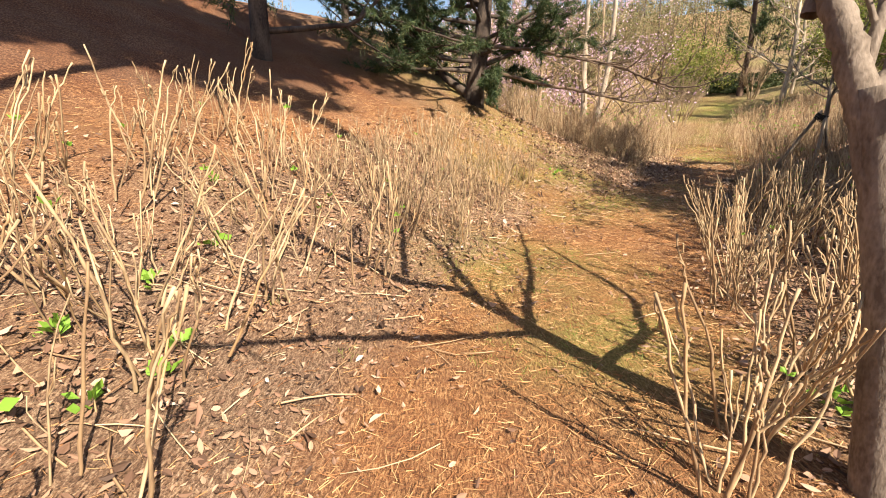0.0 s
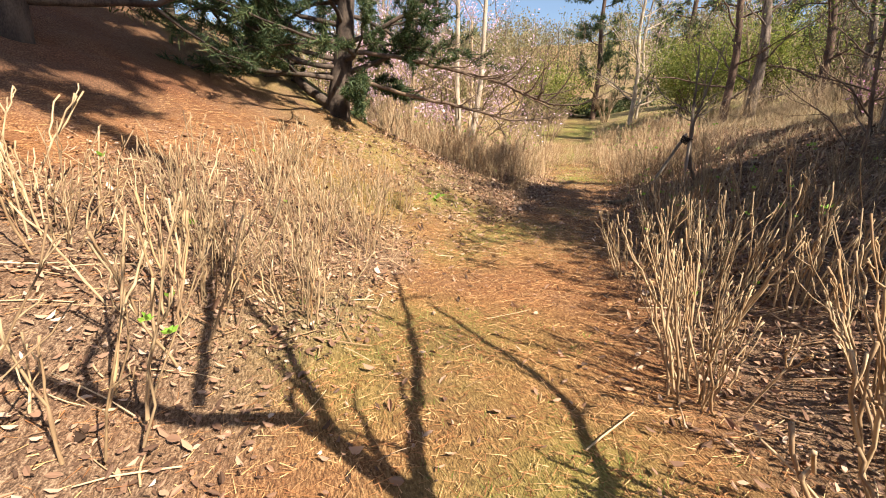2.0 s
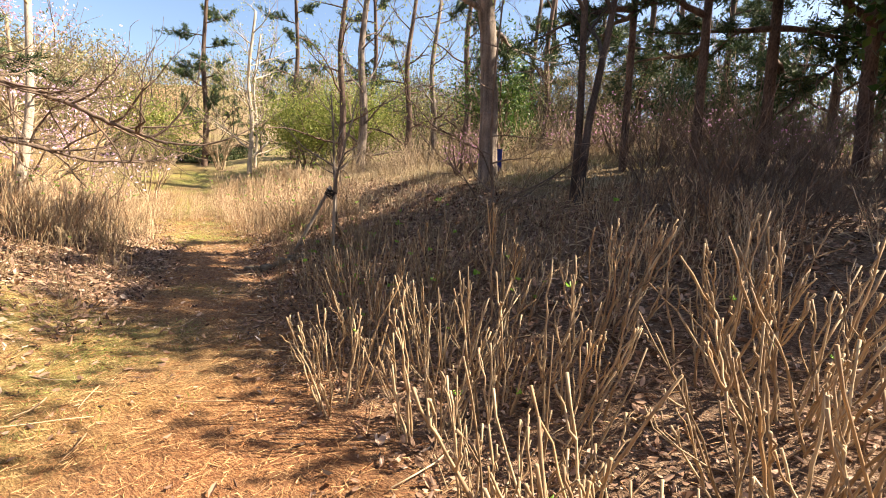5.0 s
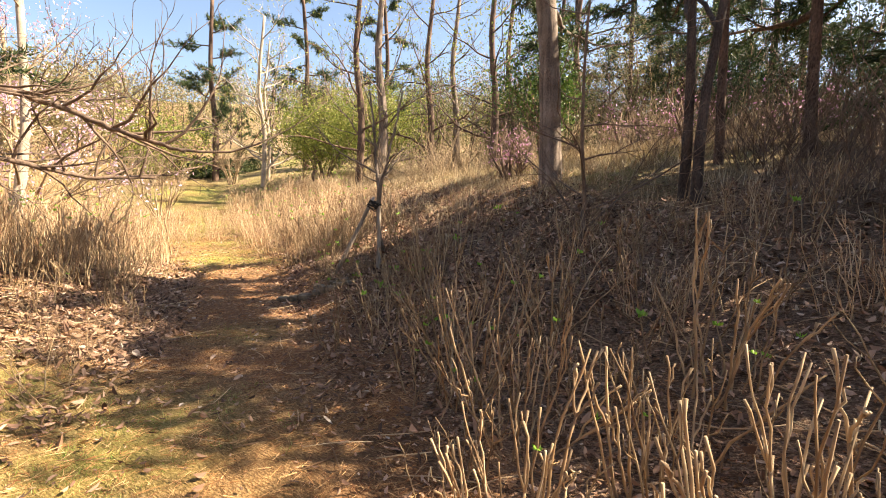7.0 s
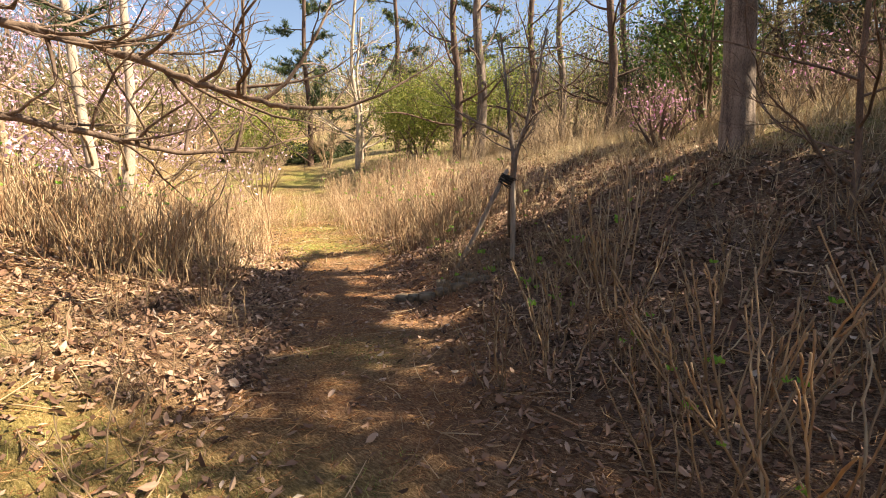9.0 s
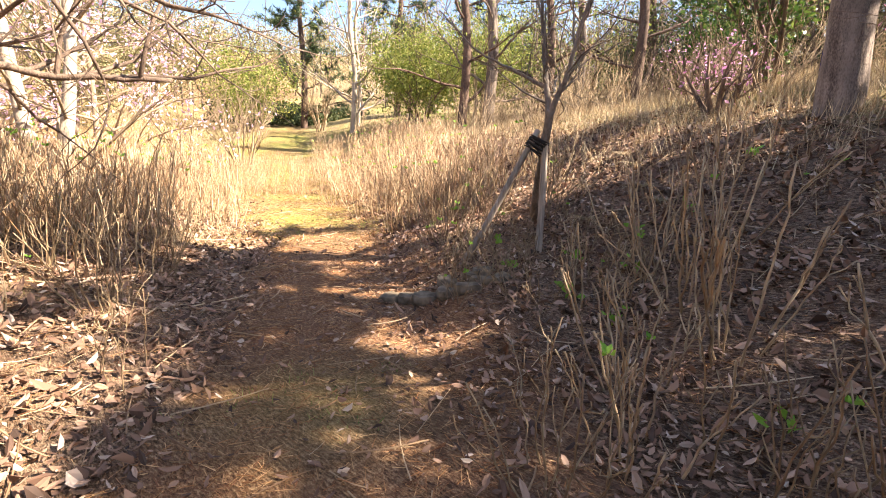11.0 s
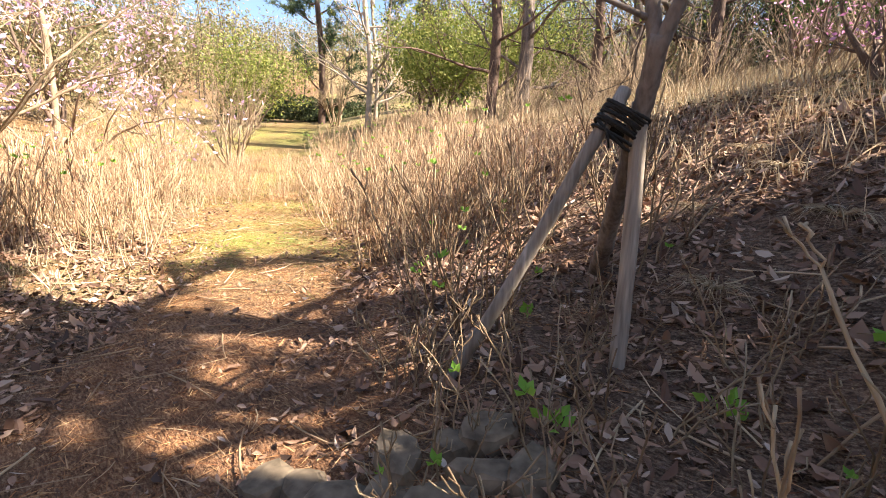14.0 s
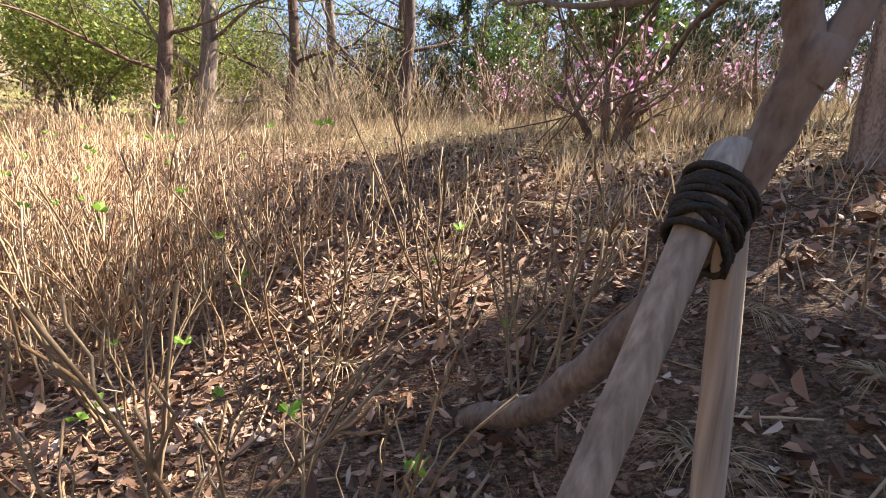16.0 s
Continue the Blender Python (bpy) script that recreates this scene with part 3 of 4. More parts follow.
SLOPE_BED, PATH_BED = "bushes of the bank bed", "bushes of the trail bed"
dry = "leafless cut-back hydrangea bush with pale tan stems in leaf litter"
budding = "cut-back hydrangea bush with tan stems and first green buds"
shady = "sparse thin leafless hydrangea bush in dead leaves on the bank"
sunny = "dense sunlit stand of dry golden hydrangea stems"

# left of the trail, at the foot of the hill
bed(1.0, 4.4, -4.3, -1.6, 0.72, lambda x, y: near_bush(x, y, 9, 0.95, 0.4, 0.36, budding, SLOPE_BED, 0.12, 1.0, STEM_MESHES + TWIGGY_MESHES))
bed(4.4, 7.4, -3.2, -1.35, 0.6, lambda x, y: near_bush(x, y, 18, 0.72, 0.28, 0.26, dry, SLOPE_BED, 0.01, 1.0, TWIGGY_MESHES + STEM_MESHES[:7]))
# right of the trail
for bx, by, n in ((1.2, 1.55, 9), (1.55, 2.0, 8), (2.2, 2.4, 10), (2.5, 1.7, 8)):
    near_bush(bx, by, n, 1.02, 0.45, 0.12, budding, PATH_BED, 0.08)
bed(2.7, 4.6, 1.15, 3.2, 0.8, lambda x, y: near_bush(x, y, 8, 1.02, 0.42, 0.16, budding, PATH_BED, 0.05))
bed(4.6, 7.6, 1.0, 3.2, 0.8, lambda x, y: near_bush(x, y, 15, 0.95, 0.34, 0.2, budding, PATH_BED, 0.05, 1.0, STEM_MESHES + TWIGGY_MESHES[:6]))
bed(4.4, 9.0, 3.4, 5.4, 0.95, lambda x, y: far_bush(x, y, 0.6, shady, PATH_BED))
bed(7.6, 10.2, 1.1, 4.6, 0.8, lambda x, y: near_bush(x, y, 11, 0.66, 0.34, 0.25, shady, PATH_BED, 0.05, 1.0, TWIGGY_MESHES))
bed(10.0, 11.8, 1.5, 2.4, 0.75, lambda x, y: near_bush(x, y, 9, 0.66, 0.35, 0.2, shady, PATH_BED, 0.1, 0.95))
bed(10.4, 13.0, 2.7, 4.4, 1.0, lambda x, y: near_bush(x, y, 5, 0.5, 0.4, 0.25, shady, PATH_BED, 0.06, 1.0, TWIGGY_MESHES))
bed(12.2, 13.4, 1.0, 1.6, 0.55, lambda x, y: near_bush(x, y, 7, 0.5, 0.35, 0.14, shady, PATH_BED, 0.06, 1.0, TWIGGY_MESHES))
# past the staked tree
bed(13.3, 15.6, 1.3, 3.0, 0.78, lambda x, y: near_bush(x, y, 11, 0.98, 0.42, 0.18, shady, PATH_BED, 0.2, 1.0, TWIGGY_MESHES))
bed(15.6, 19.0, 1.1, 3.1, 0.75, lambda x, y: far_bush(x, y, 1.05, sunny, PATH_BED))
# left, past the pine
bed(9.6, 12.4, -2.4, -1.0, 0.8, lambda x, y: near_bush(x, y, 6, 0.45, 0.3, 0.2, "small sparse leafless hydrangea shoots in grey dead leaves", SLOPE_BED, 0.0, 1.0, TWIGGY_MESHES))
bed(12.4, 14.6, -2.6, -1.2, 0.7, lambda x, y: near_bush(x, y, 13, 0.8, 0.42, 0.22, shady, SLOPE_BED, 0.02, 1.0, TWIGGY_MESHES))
bed(13.2, 19.0, -5.2, -1.7, 0.85, lambda x, y: far_bush(x, y, 1.05, sunny, SLOPE_BED))
bed(19.0, 25.5, -4.4, -1.4, 1.05, lambda x, y: far_bush(x, y, 0.9, sunny, SLOPE_BED))
bed(20.0, 25.5, 1.2, 4.2, 1.05, lambda x, y: far_bush(x, y, 0.9, sunny, SLOPE_BED))
for bx, by, n in ((4.75, 6.55, 13), (5.25, 6.85, 12), (4.35, 5.95, 12), (5.6, 6.2, 12), (6.95, 8.2, 10), (7.3, 8.6, 10), (6.5, 7.9, 9), (7.7, 8.2, 9)):
    near_bush(bx, by, n, 0.98, 0.42, 0.16, budding, PATH_BED, 0.1, 0.82)
bed(20.6, 24.5, -1.3, 1.3, 0.8, lambda x, y: far_bush(x, y, 0.62, "low stand of russet leafless shoots across the glade", SLOPE_BED))
bed(11.4, 13.2, 1.25, 2.5, 0.5, lambda x, y: near_bush(x, y, 6, 0.48, 0.4, 0.16, shady, PATH_BED, 0.06, 0.95, TWIGGY_MESHES))

# ---- trees ----
bare = dict(wander=0.3, lift=0.15, kids=3, spread=0.85, shrink=0.6)

# the smooth tree beside the start, whose boughs throw the forked shadow
st = build_tree("smooth_barked_tree", 1.85, 1.55, [(-0.02, 0.02, 0.0), (-0.1, 0.1, 0.8), (-0.2, 0.2, 1.35), (-0.25, 0.25, 1.62)],
                0.1, 0.068, "smooth grey-brown tree with a kinked trunk beside the trail", "tree", M_BARK_GREY, flare=1.25, sides=16)
so = np.array([1.85, 1.55, ground_at(1.85, 1.55)])
UP = Vector(sun_way) / -sun_way.z


def above(x, y, z):
    """The place at height z whose shadow falls on the ground at x, y."""
    h = z - ground_at(x, y)
    return (x - UP.x * h, y - UP.y * h, z)


for pts, r0, r1, tw in (([(1.66, 1.74, 1.3), (1.6, 1.82, 1.58), (1.52, 1.9, 1.86), (1.47, 1.97, 2.04), (1.4, 1.97, 2.25), above(-0.38, 3.76, 2.75), above(-0.88, 3.86, 3.2), above(-1.5, 3.95, 3.9)], 0.07, 0.03, 5),
                        ([(1.62, 1.78, 1.52), above(0.33, 3.04, 2.1), above(-0.33, 2.88, 2.6), above(-0.84, 2.64, 3.0), above(-1.15, 2.38, 3.3), above(-1.6, 2.1, 3.6)], 0.042, 0.015, 4),
                        ([above(-0.33, 3.86, 2.55), above(-0.46, 4.85, 3.2), above(-0.54, 5.58, 3.9), above(-0.7, 6.5, 4.8)], 0.036, 0.014, 4),
                        ([above(0.32, 3.66, 1.95), above(0.09, 4.45, 2.8), above(-0.22, 4.88, 3.4), above(-0.5, 5.5, 4.1)], 0.036, 0.013, 4),
                        ([(1.6, 1.83, 1.6), above(0.7, 3.55, 1.95), above(0.87, 4.28, 2.6), above(0.97, 5.08, 3.4), above(1.0, 6.0, 4.3)], 0.045, 0.018, 5),
                        ([(1.7, 1.7, 1.15), above(1.46, 3.0, 1.9), above(1.66, 3.72, 2.4), above(1.57, 4.2, 2.8), above(1.4, 4.7, 3.2), above(1.2, 5.4, 3.8)], 0.04, 0.014, 6)):
    limb_path(st, np.array(pts) - so, r0, r1, M_BARK_GREY, tw, 0.6)

# the pine at the end of the hill
pine_opts = dict(wander=0.3, lift=0.05, kids=4, spread=0.8, shrink=0.55)
pine_x, pine_y = 0.78, 12.7
pine = build_tree("pine_tree", pine_x, pine_y, [(0.02, 0, 0.0), (0.1, 0, 0.7), (0.22, 0.05, 1.6), (0.3, 0.1, 3.0), (0.35, 0.1, 5.0)], 0.3, 0.13,
                  "pine with dark green needles and a thick leaning trunk", "tree", M_BARK_DARK,
                  [(0.2, (-1, -0.2, 0.75), 2.4, 0.12, 2, pine_opts), (0.42, (0.6, -0.8, 0.0), 1.2, 0.05, 2, pine_opts), (0.45, (1, 0.1, -0.05), 1.1, 0.045, 2, pine_opts), (0.48, (-1, -0.4, -0.1), 2.2, 0.06, 2, pine_opts)]
                  + [(0.4 + 0.06 * k, (-1, wy, 0.05), 2.8, 0.06, 2, pine_opts) for k, wy in enumerate((-0.5, 0.3, -0.1, -0.8, 0.1, -0.4, 0.5))] + ring_limbs(20, 0.45, 1.0, 2.2, 0.06, 2, 0.1, **pine_opts),
                  lambda tips: needle_tufts(tips, 60, 0.16, 0.3, 0.018), M_NEEDLE, "dark green pine needles")


pz = ground_at(pine_x, pine_y)
o = np.array([pine_x, pine_y, pz])
limb_path(pine, np.array([(0.98, 12.7, 3.1), (2.2, 12.2, 2.95), (3.3, 11.5, 2.67), (4.0, 11.0, 2.45), (4.4, 10.3, 2.15), (4.6, 9.7, 1.98)]) - o, 0.05, 0.018, M_TWIG, 22, 0.95, "bare_limb", "long bare drooping limb with leafless twigs", 7, 0.35, 2)
limb_path(pine, np.array([(0.95, 12.7, 2.6), (2.2, 12.1, 2.2), (3.4, 11.45, 1.95), (3.9, 11.4, 1.84), (4.37, 11.3, 1.72), (5.0, 11.0, 1.75)]) - o, 0.045, 0.016, M_TWIG, 18, 0.85, "bare_limb", "long bare drooping limb with leafless twigs", 7, 0.35, 2)

# the conifers on top of the hill
for hx, hy, rr in ((-3.35, 9.2, 0.2), (-2.6, 13.5, 0.12), (-7.5, 7.0, 0.3)):
    build_tree("hill_conifer", hx, hy, [(0, 0, 0.0), (0.05, 0.05, 2.5), (0.1, 0.0, 7.0)], rr, rr * 0.6, "old conifer with a dark broad trunk on the needle-covered hill", "tree", M_BARK_DARK,
               ring_limbs(11, 0.42, 1.0, 2.6, 0.06, 2, 0.05, **pine_opts), lambda tips: needle_tufts(tips, 22, 0.18, 0.3, 0.016), M_NEEDLE, "dark needles", group="conifers of the hill")

# trunks of the bank
tall_opts = dict(wander=0.25, lift=0.1, kids=3, spread=0.8, shrink=0.6)
build_tree("cedar_tree", 10.28, 7.75, [(0, 0, 0.0), (-0.05, 0.05, 1.5), (-0.15, 0.15, 3.2), (-0.5, 0.4, 4.6), (-0.6, 0.5, 8.0), (-0.5, 0.5, 11.0)], 0.225, 0.11,
           "tall conifer with stringy red-brown bark on the bank", "tree", M_BARK_RED, ring_limbs(16, 0.5, 1.0, 1.7, 0.06, 2, 0.1, **pine_opts),
           lambda tips: needle_tufts(tips, 24, 0.22, 0.4, 0.03), M_NEEDLE, "dark green needles", flare=1.35)
for bx, by, lean in ((8.35, 5.3, 0.25), (8.6, 5.45, -0.1)):
    build_tree("dark_twin_trunk", bx, by, [(0, 0, 0.0), (lean * 0.4, 0, 1.2), (lean, -lean * 0.6, 2.6), (lean * 1.2, -lean, 4.0), (lean * 2.2, -lean * 1.6, 6.0)], 0.075, 0.03,
               "slender dark trunk with bare boughs rising from the bed", "tree", M_BARK_DARK, ring_limbs(6, 0.55, 1.0, 1.9, 0.035, 2, 0.8, **tall_opts), twig_mat=M_BARK_DARK, group="slender trunks of the bank")
build_tree("sapling", 7.7, 6.5, [(0, 0, 0.0), (0.1, 0, 0.5), (0.0, 0.05, 1.2), (-0.05, 0.05, 2.2), (0.0, 0, 3.6)], 0.035, 0.012, "thin crooked leafless sapling on the bank", "tree", M_TWIG,
           ring_limbs(14, 0.25, 1.0, 1.3, 0.014, 2, 0.35, wander=0.35, lift=0.1, kids=3, spread=0.9, shrink=0.6), flare=1.2)

# pines of the ridge; unseen crowns and some whole trees are added to shade the bank
for k, (px, py, tall, rr, low) in enumerate(((11.7, 2.8, 10, 0.12, 0.42), (11.1, 3.9, 11, 0.1, 0.45), (13.2, 0.6, 10, 0.2, 0.42), (19.0, -1.5, 11, 0.22, 0.3), (10.15, 1.7, 7.2, 0.12, 0.5), (13.3, -1.6, 11, 0.22, 0.45), (25.0, 3.5, 9, 0.2, 0.3),
                                              (26.0, 9.0, 9, 0.18, 0.25), (10.7, 5.1, 10, 0.085, 0.5), (23.0, 0.0, 10, 0.2, 0.3), (16.0, -2.0, 10, 0.2, 0.35))):
    build_tree("ridge_pine", px, py, [(0, 0, 0.0), (0.1, 0.1, tall * 0.3), (-0.2, 0.1, tall * 0.6), (0.1, 0.2, tall)], rr, rr * 0.45, "tall pine with a bare lower trunk on the ridge", "tree", M_BARK_PINE,
               ring_limbs(16, low, 1.0, 1.4 if k in (0, 1, 8) else 1.15 if k == 4 else 2.0, 0.06, 2, 0.15, **pine_opts), lambda tips: needle_tufts(tips, 15 if k in (0, 1, 8) else 24, 0.22, 0.4, 0.03), M_NEEDLE, "green pine needles", group="pines of the ridge")
back_pine = [o for o in scene.objects if o.name.startswith("ridge_pine")][3]
for px, py, sz in ((22.0, 6.5, 0.85), (28.0, 6.0, 1.0), (24.5, -2.5, 0.95), (30.0, 2.0, 1.05), (28.0, 12.5, 0.9), (24.0, 12.0, 0.8), (31.0, -3.0, 1.0), (33.0, 9.0, 1.0), (22.8, 27.6, 0.95), (19.5, 32.0, 1.0), (27.5, 25.0, 1.05), (9.0, 37.0, 1.1)):
    copy_thing(back_pine, pose(px, py, ground_at(px, py), 0, 0, 70 * px) @ Matrix.Scale(sz, 4))
# unseen pines added behind the start, placed and leaned only to shade the hill
for px, py, lx, ly in ((-3.0, -1.2, 6.3, 1.6), (-3.6, -2.6, 4.8, 1.3)):
    build_tree("tall_pine", px, py, [(0, 0, 0.0), (lx * 0.12, ly * 0.1, 4.0), (lx * 0.55, ly * 0.6, 9.0), (lx, ly, 14.0)], 0.14, 0.06, "tall leaning pine added out of view to shade the hill", "tree", M_BARK_PINE,
               ring_limbs(28, 0.86, 1.0, 1.6, 0.06, 2, 0.1, **pine_opts) + [(0.9 + 0.013 * k, (1, 0.5 + 0.12 * k, 0.1), 2.6, 0.07, 2, pine_opts) for k in range(7) if px > -3.3],
               lambda tips: needle_tufts(tips, 34, 0.3, 0.5, 0.07), M_NEEDLE, "dense dark needles", group="tall pines behind the start")

# trunks beyond the staked tree
for px, py, tall, rr, mat in ((17.7, 17.6, 9, 0.26, M_BARK_RED), (17.0, 18.2, 9, 0.2, M_BARK_PINE), (19.3, 16.2, 8, 0.2, M_BARK_PINE), (20.5, 15.6, 8, 0.2, M_BARK_RED), (19.0, 13.0, 9, 0.2, M_BARK_PINE), (23, 14, 9, 0.2, M_BARK_PINE), (16.9, 24.2, 8, 0.15, M_BARK_PALE), (22, 10.5, 9, 0.2, M_BARK_PINE), (18.0, 25.2, 7, 0.1, M_BARK_PALE)):
    build_tree("woodland_tree", px, py, [(0, 0, 0.0), (0.1, -0.1, tall * 0.3), (0.0, 0.2, tall * 0.6), (0.3, 0.0, tall)], rr, rr * 0.4, "tall woodland tree with a straight sunlit trunk", "tree", mat,
               ring_limbs(12, 0.35, 1.0, 2.2, 0.05, 2, 0.4, **tall_opts), lambda tips: leaf_cloud(tips[::3], 5, 0.12, 0.25), M_SPRING, "thin spring leaves", group="trees behind the bank")

# pale twin stem, magnolia and bare shrubs in the valley
for px, py, lean in ((5.2, 17.6, -0.15), (5.45, 17.5, 0.45)):
    build_tree("pale_tree", px, py, [(0, 0, 0.0), (lean * 0.5, 0, 1.2), (lean, 0.1, 2.6), (lean * 1.2, 0.2, 6.0)], 0.15, 0.06, "pale sunlit tree trunk among dry stems", "tree", M_BARK_PALE,
               ring_limbs(9, 0.35, 1.0, 2.0, 0.03, 2, 0.6, **tall_opts), twig_mat=M_TWIG_PALE, group="pale twin stems")
for px, py, tall, mat, lab in ((7.3, 23.0, 5.4, M_PINK, "pale pink blossom"), (4.3, 21.8, 5.6, M_PINK, "pale pink blossom"), (2.5, 26.0, 5.0, M_PINK, "pale pink blossom")):
    build_tree("blossom_tree", px, py, [(0, 0, 0.0), (0.1, 0.1, tall * 0.4), (0, 0.2, tall)], 0.1, 0.04, "small blossoming tree with pale pink flowers", "tree", M_TWIG_PALE,
               ring_limbs(13, 0.25, 1.0, 2.6, 0.04, 2, 0.5, **tall_opts), lambda tips: leaf_cloud(tips, 6, 0.12, 0.2), mat, lab, group="blossom trees")
for px, py, n, L in ((10.75, 21.7, 8, 2.6), (9.6, 23.5, 6, 2.4), (17.5, 27.5, 9, 2.8), (12.5, 26.5, 7, 2.5), (8.2, 19.0, 5, 1.4), (3.0, 19.0, 7, 2.2)):
    foot = ground_at(px, py)
    shrub = thing("bare_shrub", px, py, foot, "many-stemmed leafless shrub lit by the sun", "shrub", "bare shrubs")
    tips = []
    for k in range(n):
        a = k * 6.28 / n
        acc = Acc()
        grow(acc, (0.12 * math.cos(a), 0.12 * math.sin(a), -0.1), (math.cos(a) * 0.45, math.sin(a) * 0.45, 1), L * 0.5, 0.04, 3, tips, wander=0.25, lift=0.25, kids=3, spread=0.6, shrink=0.66, sides=5, thin=0.004)
        hang("stem", acc.mesh("stem", M_TWIG_PALE), shrub)


def leafy_bush(name, x, y, size, tall, mat, label, count, leaf, sparse=False):
    foot = ground_at(x, y)
    b = thing(name, x, y, foot, label, "shrub")
    tips = []
    for k in range(7):
        a = k * 0.9
        acc = Acc()
        grow(acc, (0.1 * math.cos(a), 0.1 * math.sin(a), -0.1), (math.cos(a) * 0.6 * size / tall, math.sin(a) * 0.6 * size / tall, 1), tall * 0.55, 0.05, 2, tips, wander=0.25, lift=0.1, kids=3, spread=0.8, shrink=0.62, sides=5)
        hang("branch", acc.mesh("branch", M_TWIG), b)
    n = count // 3
    g = rng.normal(size=(n, 3))
    g /= np.linalg.norm(g, axis=1)[:, None]
    g *= rng.uniform(0.3, 1, (n, 1)) ** 0.5 * (1 + 0.35 * np.sin(g[:, :1] * 4 + x) * np.sin(g[:, 2:] * 5 + y))
    g = g * np.array([size * 0.75, size * 0.75, tall * 0.5]) + np.array([0, 0, tall * 0.55])
    g[:, 2] = np.abs(g[:, 2])
    v1, f1 = leaf_cloud(tips, max(1, 2 * count // (3 * len(tips))), leaf, 0.12 * size)
    if sparse:
        v, f = v1, f1
    else:
        L = leaf * rng.uniform(0.6, 1.3, n)
        v2, f2 = leaf_pieces(g, sphere_ways(n), L, L * 0.5)
        v, f = np.vstack([v1, v2]), np.vstack([f1, f2 + len(v1)])
    hang("foliage", raw_mesh("foliage", v, f, mat, False), b)
    return b


leafy_bush("olive_bush", 18.0, 21.2, 2.9, 3.8, M_SPRING, "broad olive-green bush in young leaf", 12000, 0.12)
leafy_bush("olive_bush", 21.5, 20.5, 2.8, 4.2, M_SPRING, "broad olive-green bush in young leaf", 10000, 0.12)
leafy_bush("olive_bush", 14.5, 29.0, 2.6, 3.6, M_SPRING, "broad olive-green bush in young leaf", 7000, 0.13)
leafy_bush("golden_bush", 8.0, 29.0, 3.2, 4.6, M_WOODS, "broad golden-brown bush in first leaf", 8000, 0.12)
leafy_bush("golden_bush", 12.0, 34.0, 3.6, 5.5, M_WOODS, "broad golden-brown bush in first leaf", 8000, 0.14)
leafy_bush("golden_bush", 3.5, 32.0, 3.4, 5.0, M_WOODS, "broad golden-brown bush in first leaf", 8000, 0.13)
leafy_bush("golden_bush", 25.0, 27.0, 3.2, 5.0, M_SPRING, "broad golden-green bush in first leaf", 8000, 0.13)
leafy_bush("evergreen_shrub", 13.4, 8.9, 1.0, 3.4, M_LEAF, "tall glossy evergreen shrub on the ridge", 4000, 0.1)
# three unseen evergreens, added beside the view to cast the bank's shade
leafy_bush("evergreen_tree", 7.9, -0.7, 1.3, 4.5, M_LEAF, "broad evergreen tree added out of view to shade the bank", 5500, 0.17)
leafy_bush("evergreen_tree", 9.3, 0.9, 1.7, 8.2, M_LEAF, "broad evergreen tree added out of view to shade the bank", 9000, 0.17)
leafy_bush("evergreen_tree", 10.6, 0.1, 1.4, 5.6, M_LEAF, "broad evergreen tree added out of view to shade the bank", 7000, 0.17)
leafy_bush("evergreen_shrub", 17.5, 10.5, 1.1, 2.6, M_LEAF, "small glossy evergreen shrub on the ridge", 3000, 0.1)


# evergreen and olive understorey between the ridge and the woods
lower = [leafy_bush("understorey_shrub", 23.0, 4.0, 1.9, 4.2, M_NEEDLE, "loose dark evergreen shrub among the ridge pines", 4200, 0.09),
         leafy_bush("understorey_shrub", 20.5, 8.5, 2.2, 5.0, M_WOODS, "loose golden-brown shrub among the ridge pines", 4200, 0.09),
         leafy_bush("understorey_shrub", 22.5, 13.5, 2.2, 4.6, M_HEDGE, "loose olive evergreen shrub among the woodland trees", 4200, 0.09)]
for k, (x, y, sz) in enumerate(((21.0, 5.0, 1.1), (24.5, 8.5, 1.25), (25.0, 12.0, 1.2), (27.0, 16.0, 1.3), (24.0, 17.0, 1.1), (22.5, 2.0, 1.3), (27.0, 5.0, 1.5),
                                (30.0, 10.0, 1.6), (31.0, 17.0, 1.5), (26.0, 21.0, 1.2), (20.0, -2.5, 1.3), (30.0, 23.0, 1.5), (33.0, 5.0, 1.8))):
    copy_thing(lower[k % 3], pose(x, y, ground_at(x, y), 0, 0, 97 * k) @ Matrix.Scale(sz, 4))


def azalea(x, y, size):
    b = leafy_bush("azalea", x, y, size, size * 1.2, M_MAGENTA, "thin azalea with magenta flowers on bare twigs", 60, 0.065, True)
    return b


for ax, ay, sz in ((11.9, 9.2, 1.0), (13.6, 7.0, 1.1), (12.8, 5.6, 1.2), (13.5, 3.8, 1.1), (11.8, 2.2, 1.0), (15.4, 10.4, 1.2)):
    azalea(ax, ay, sz)

# leafless brush of the ridge and the valley


def brush_mesh(stems, tall, fan):
    acc, tips = Acc(), []
    for k in range(stems):
        a = rng.uniform(0, 6.28)
        r = 0.3 * rng.random()
        grow(acc, (r * math.cos(a), r * math.sin(a), -0.05), (math.cos(a) * fan, math.sin(a) * fan, 1), tall * rng.uniform(0.5, 0.8), 0.009, 1, tips, wander=0.35, lift=0.1, kids=3, spread=0.7, shrink=0.5, sides=3, thin=0.003)
    return acc


BRUSH = [brush_mesh(10, 1.5, 0.5) for _ in range(6)]
br = np.random.default_rng(11)


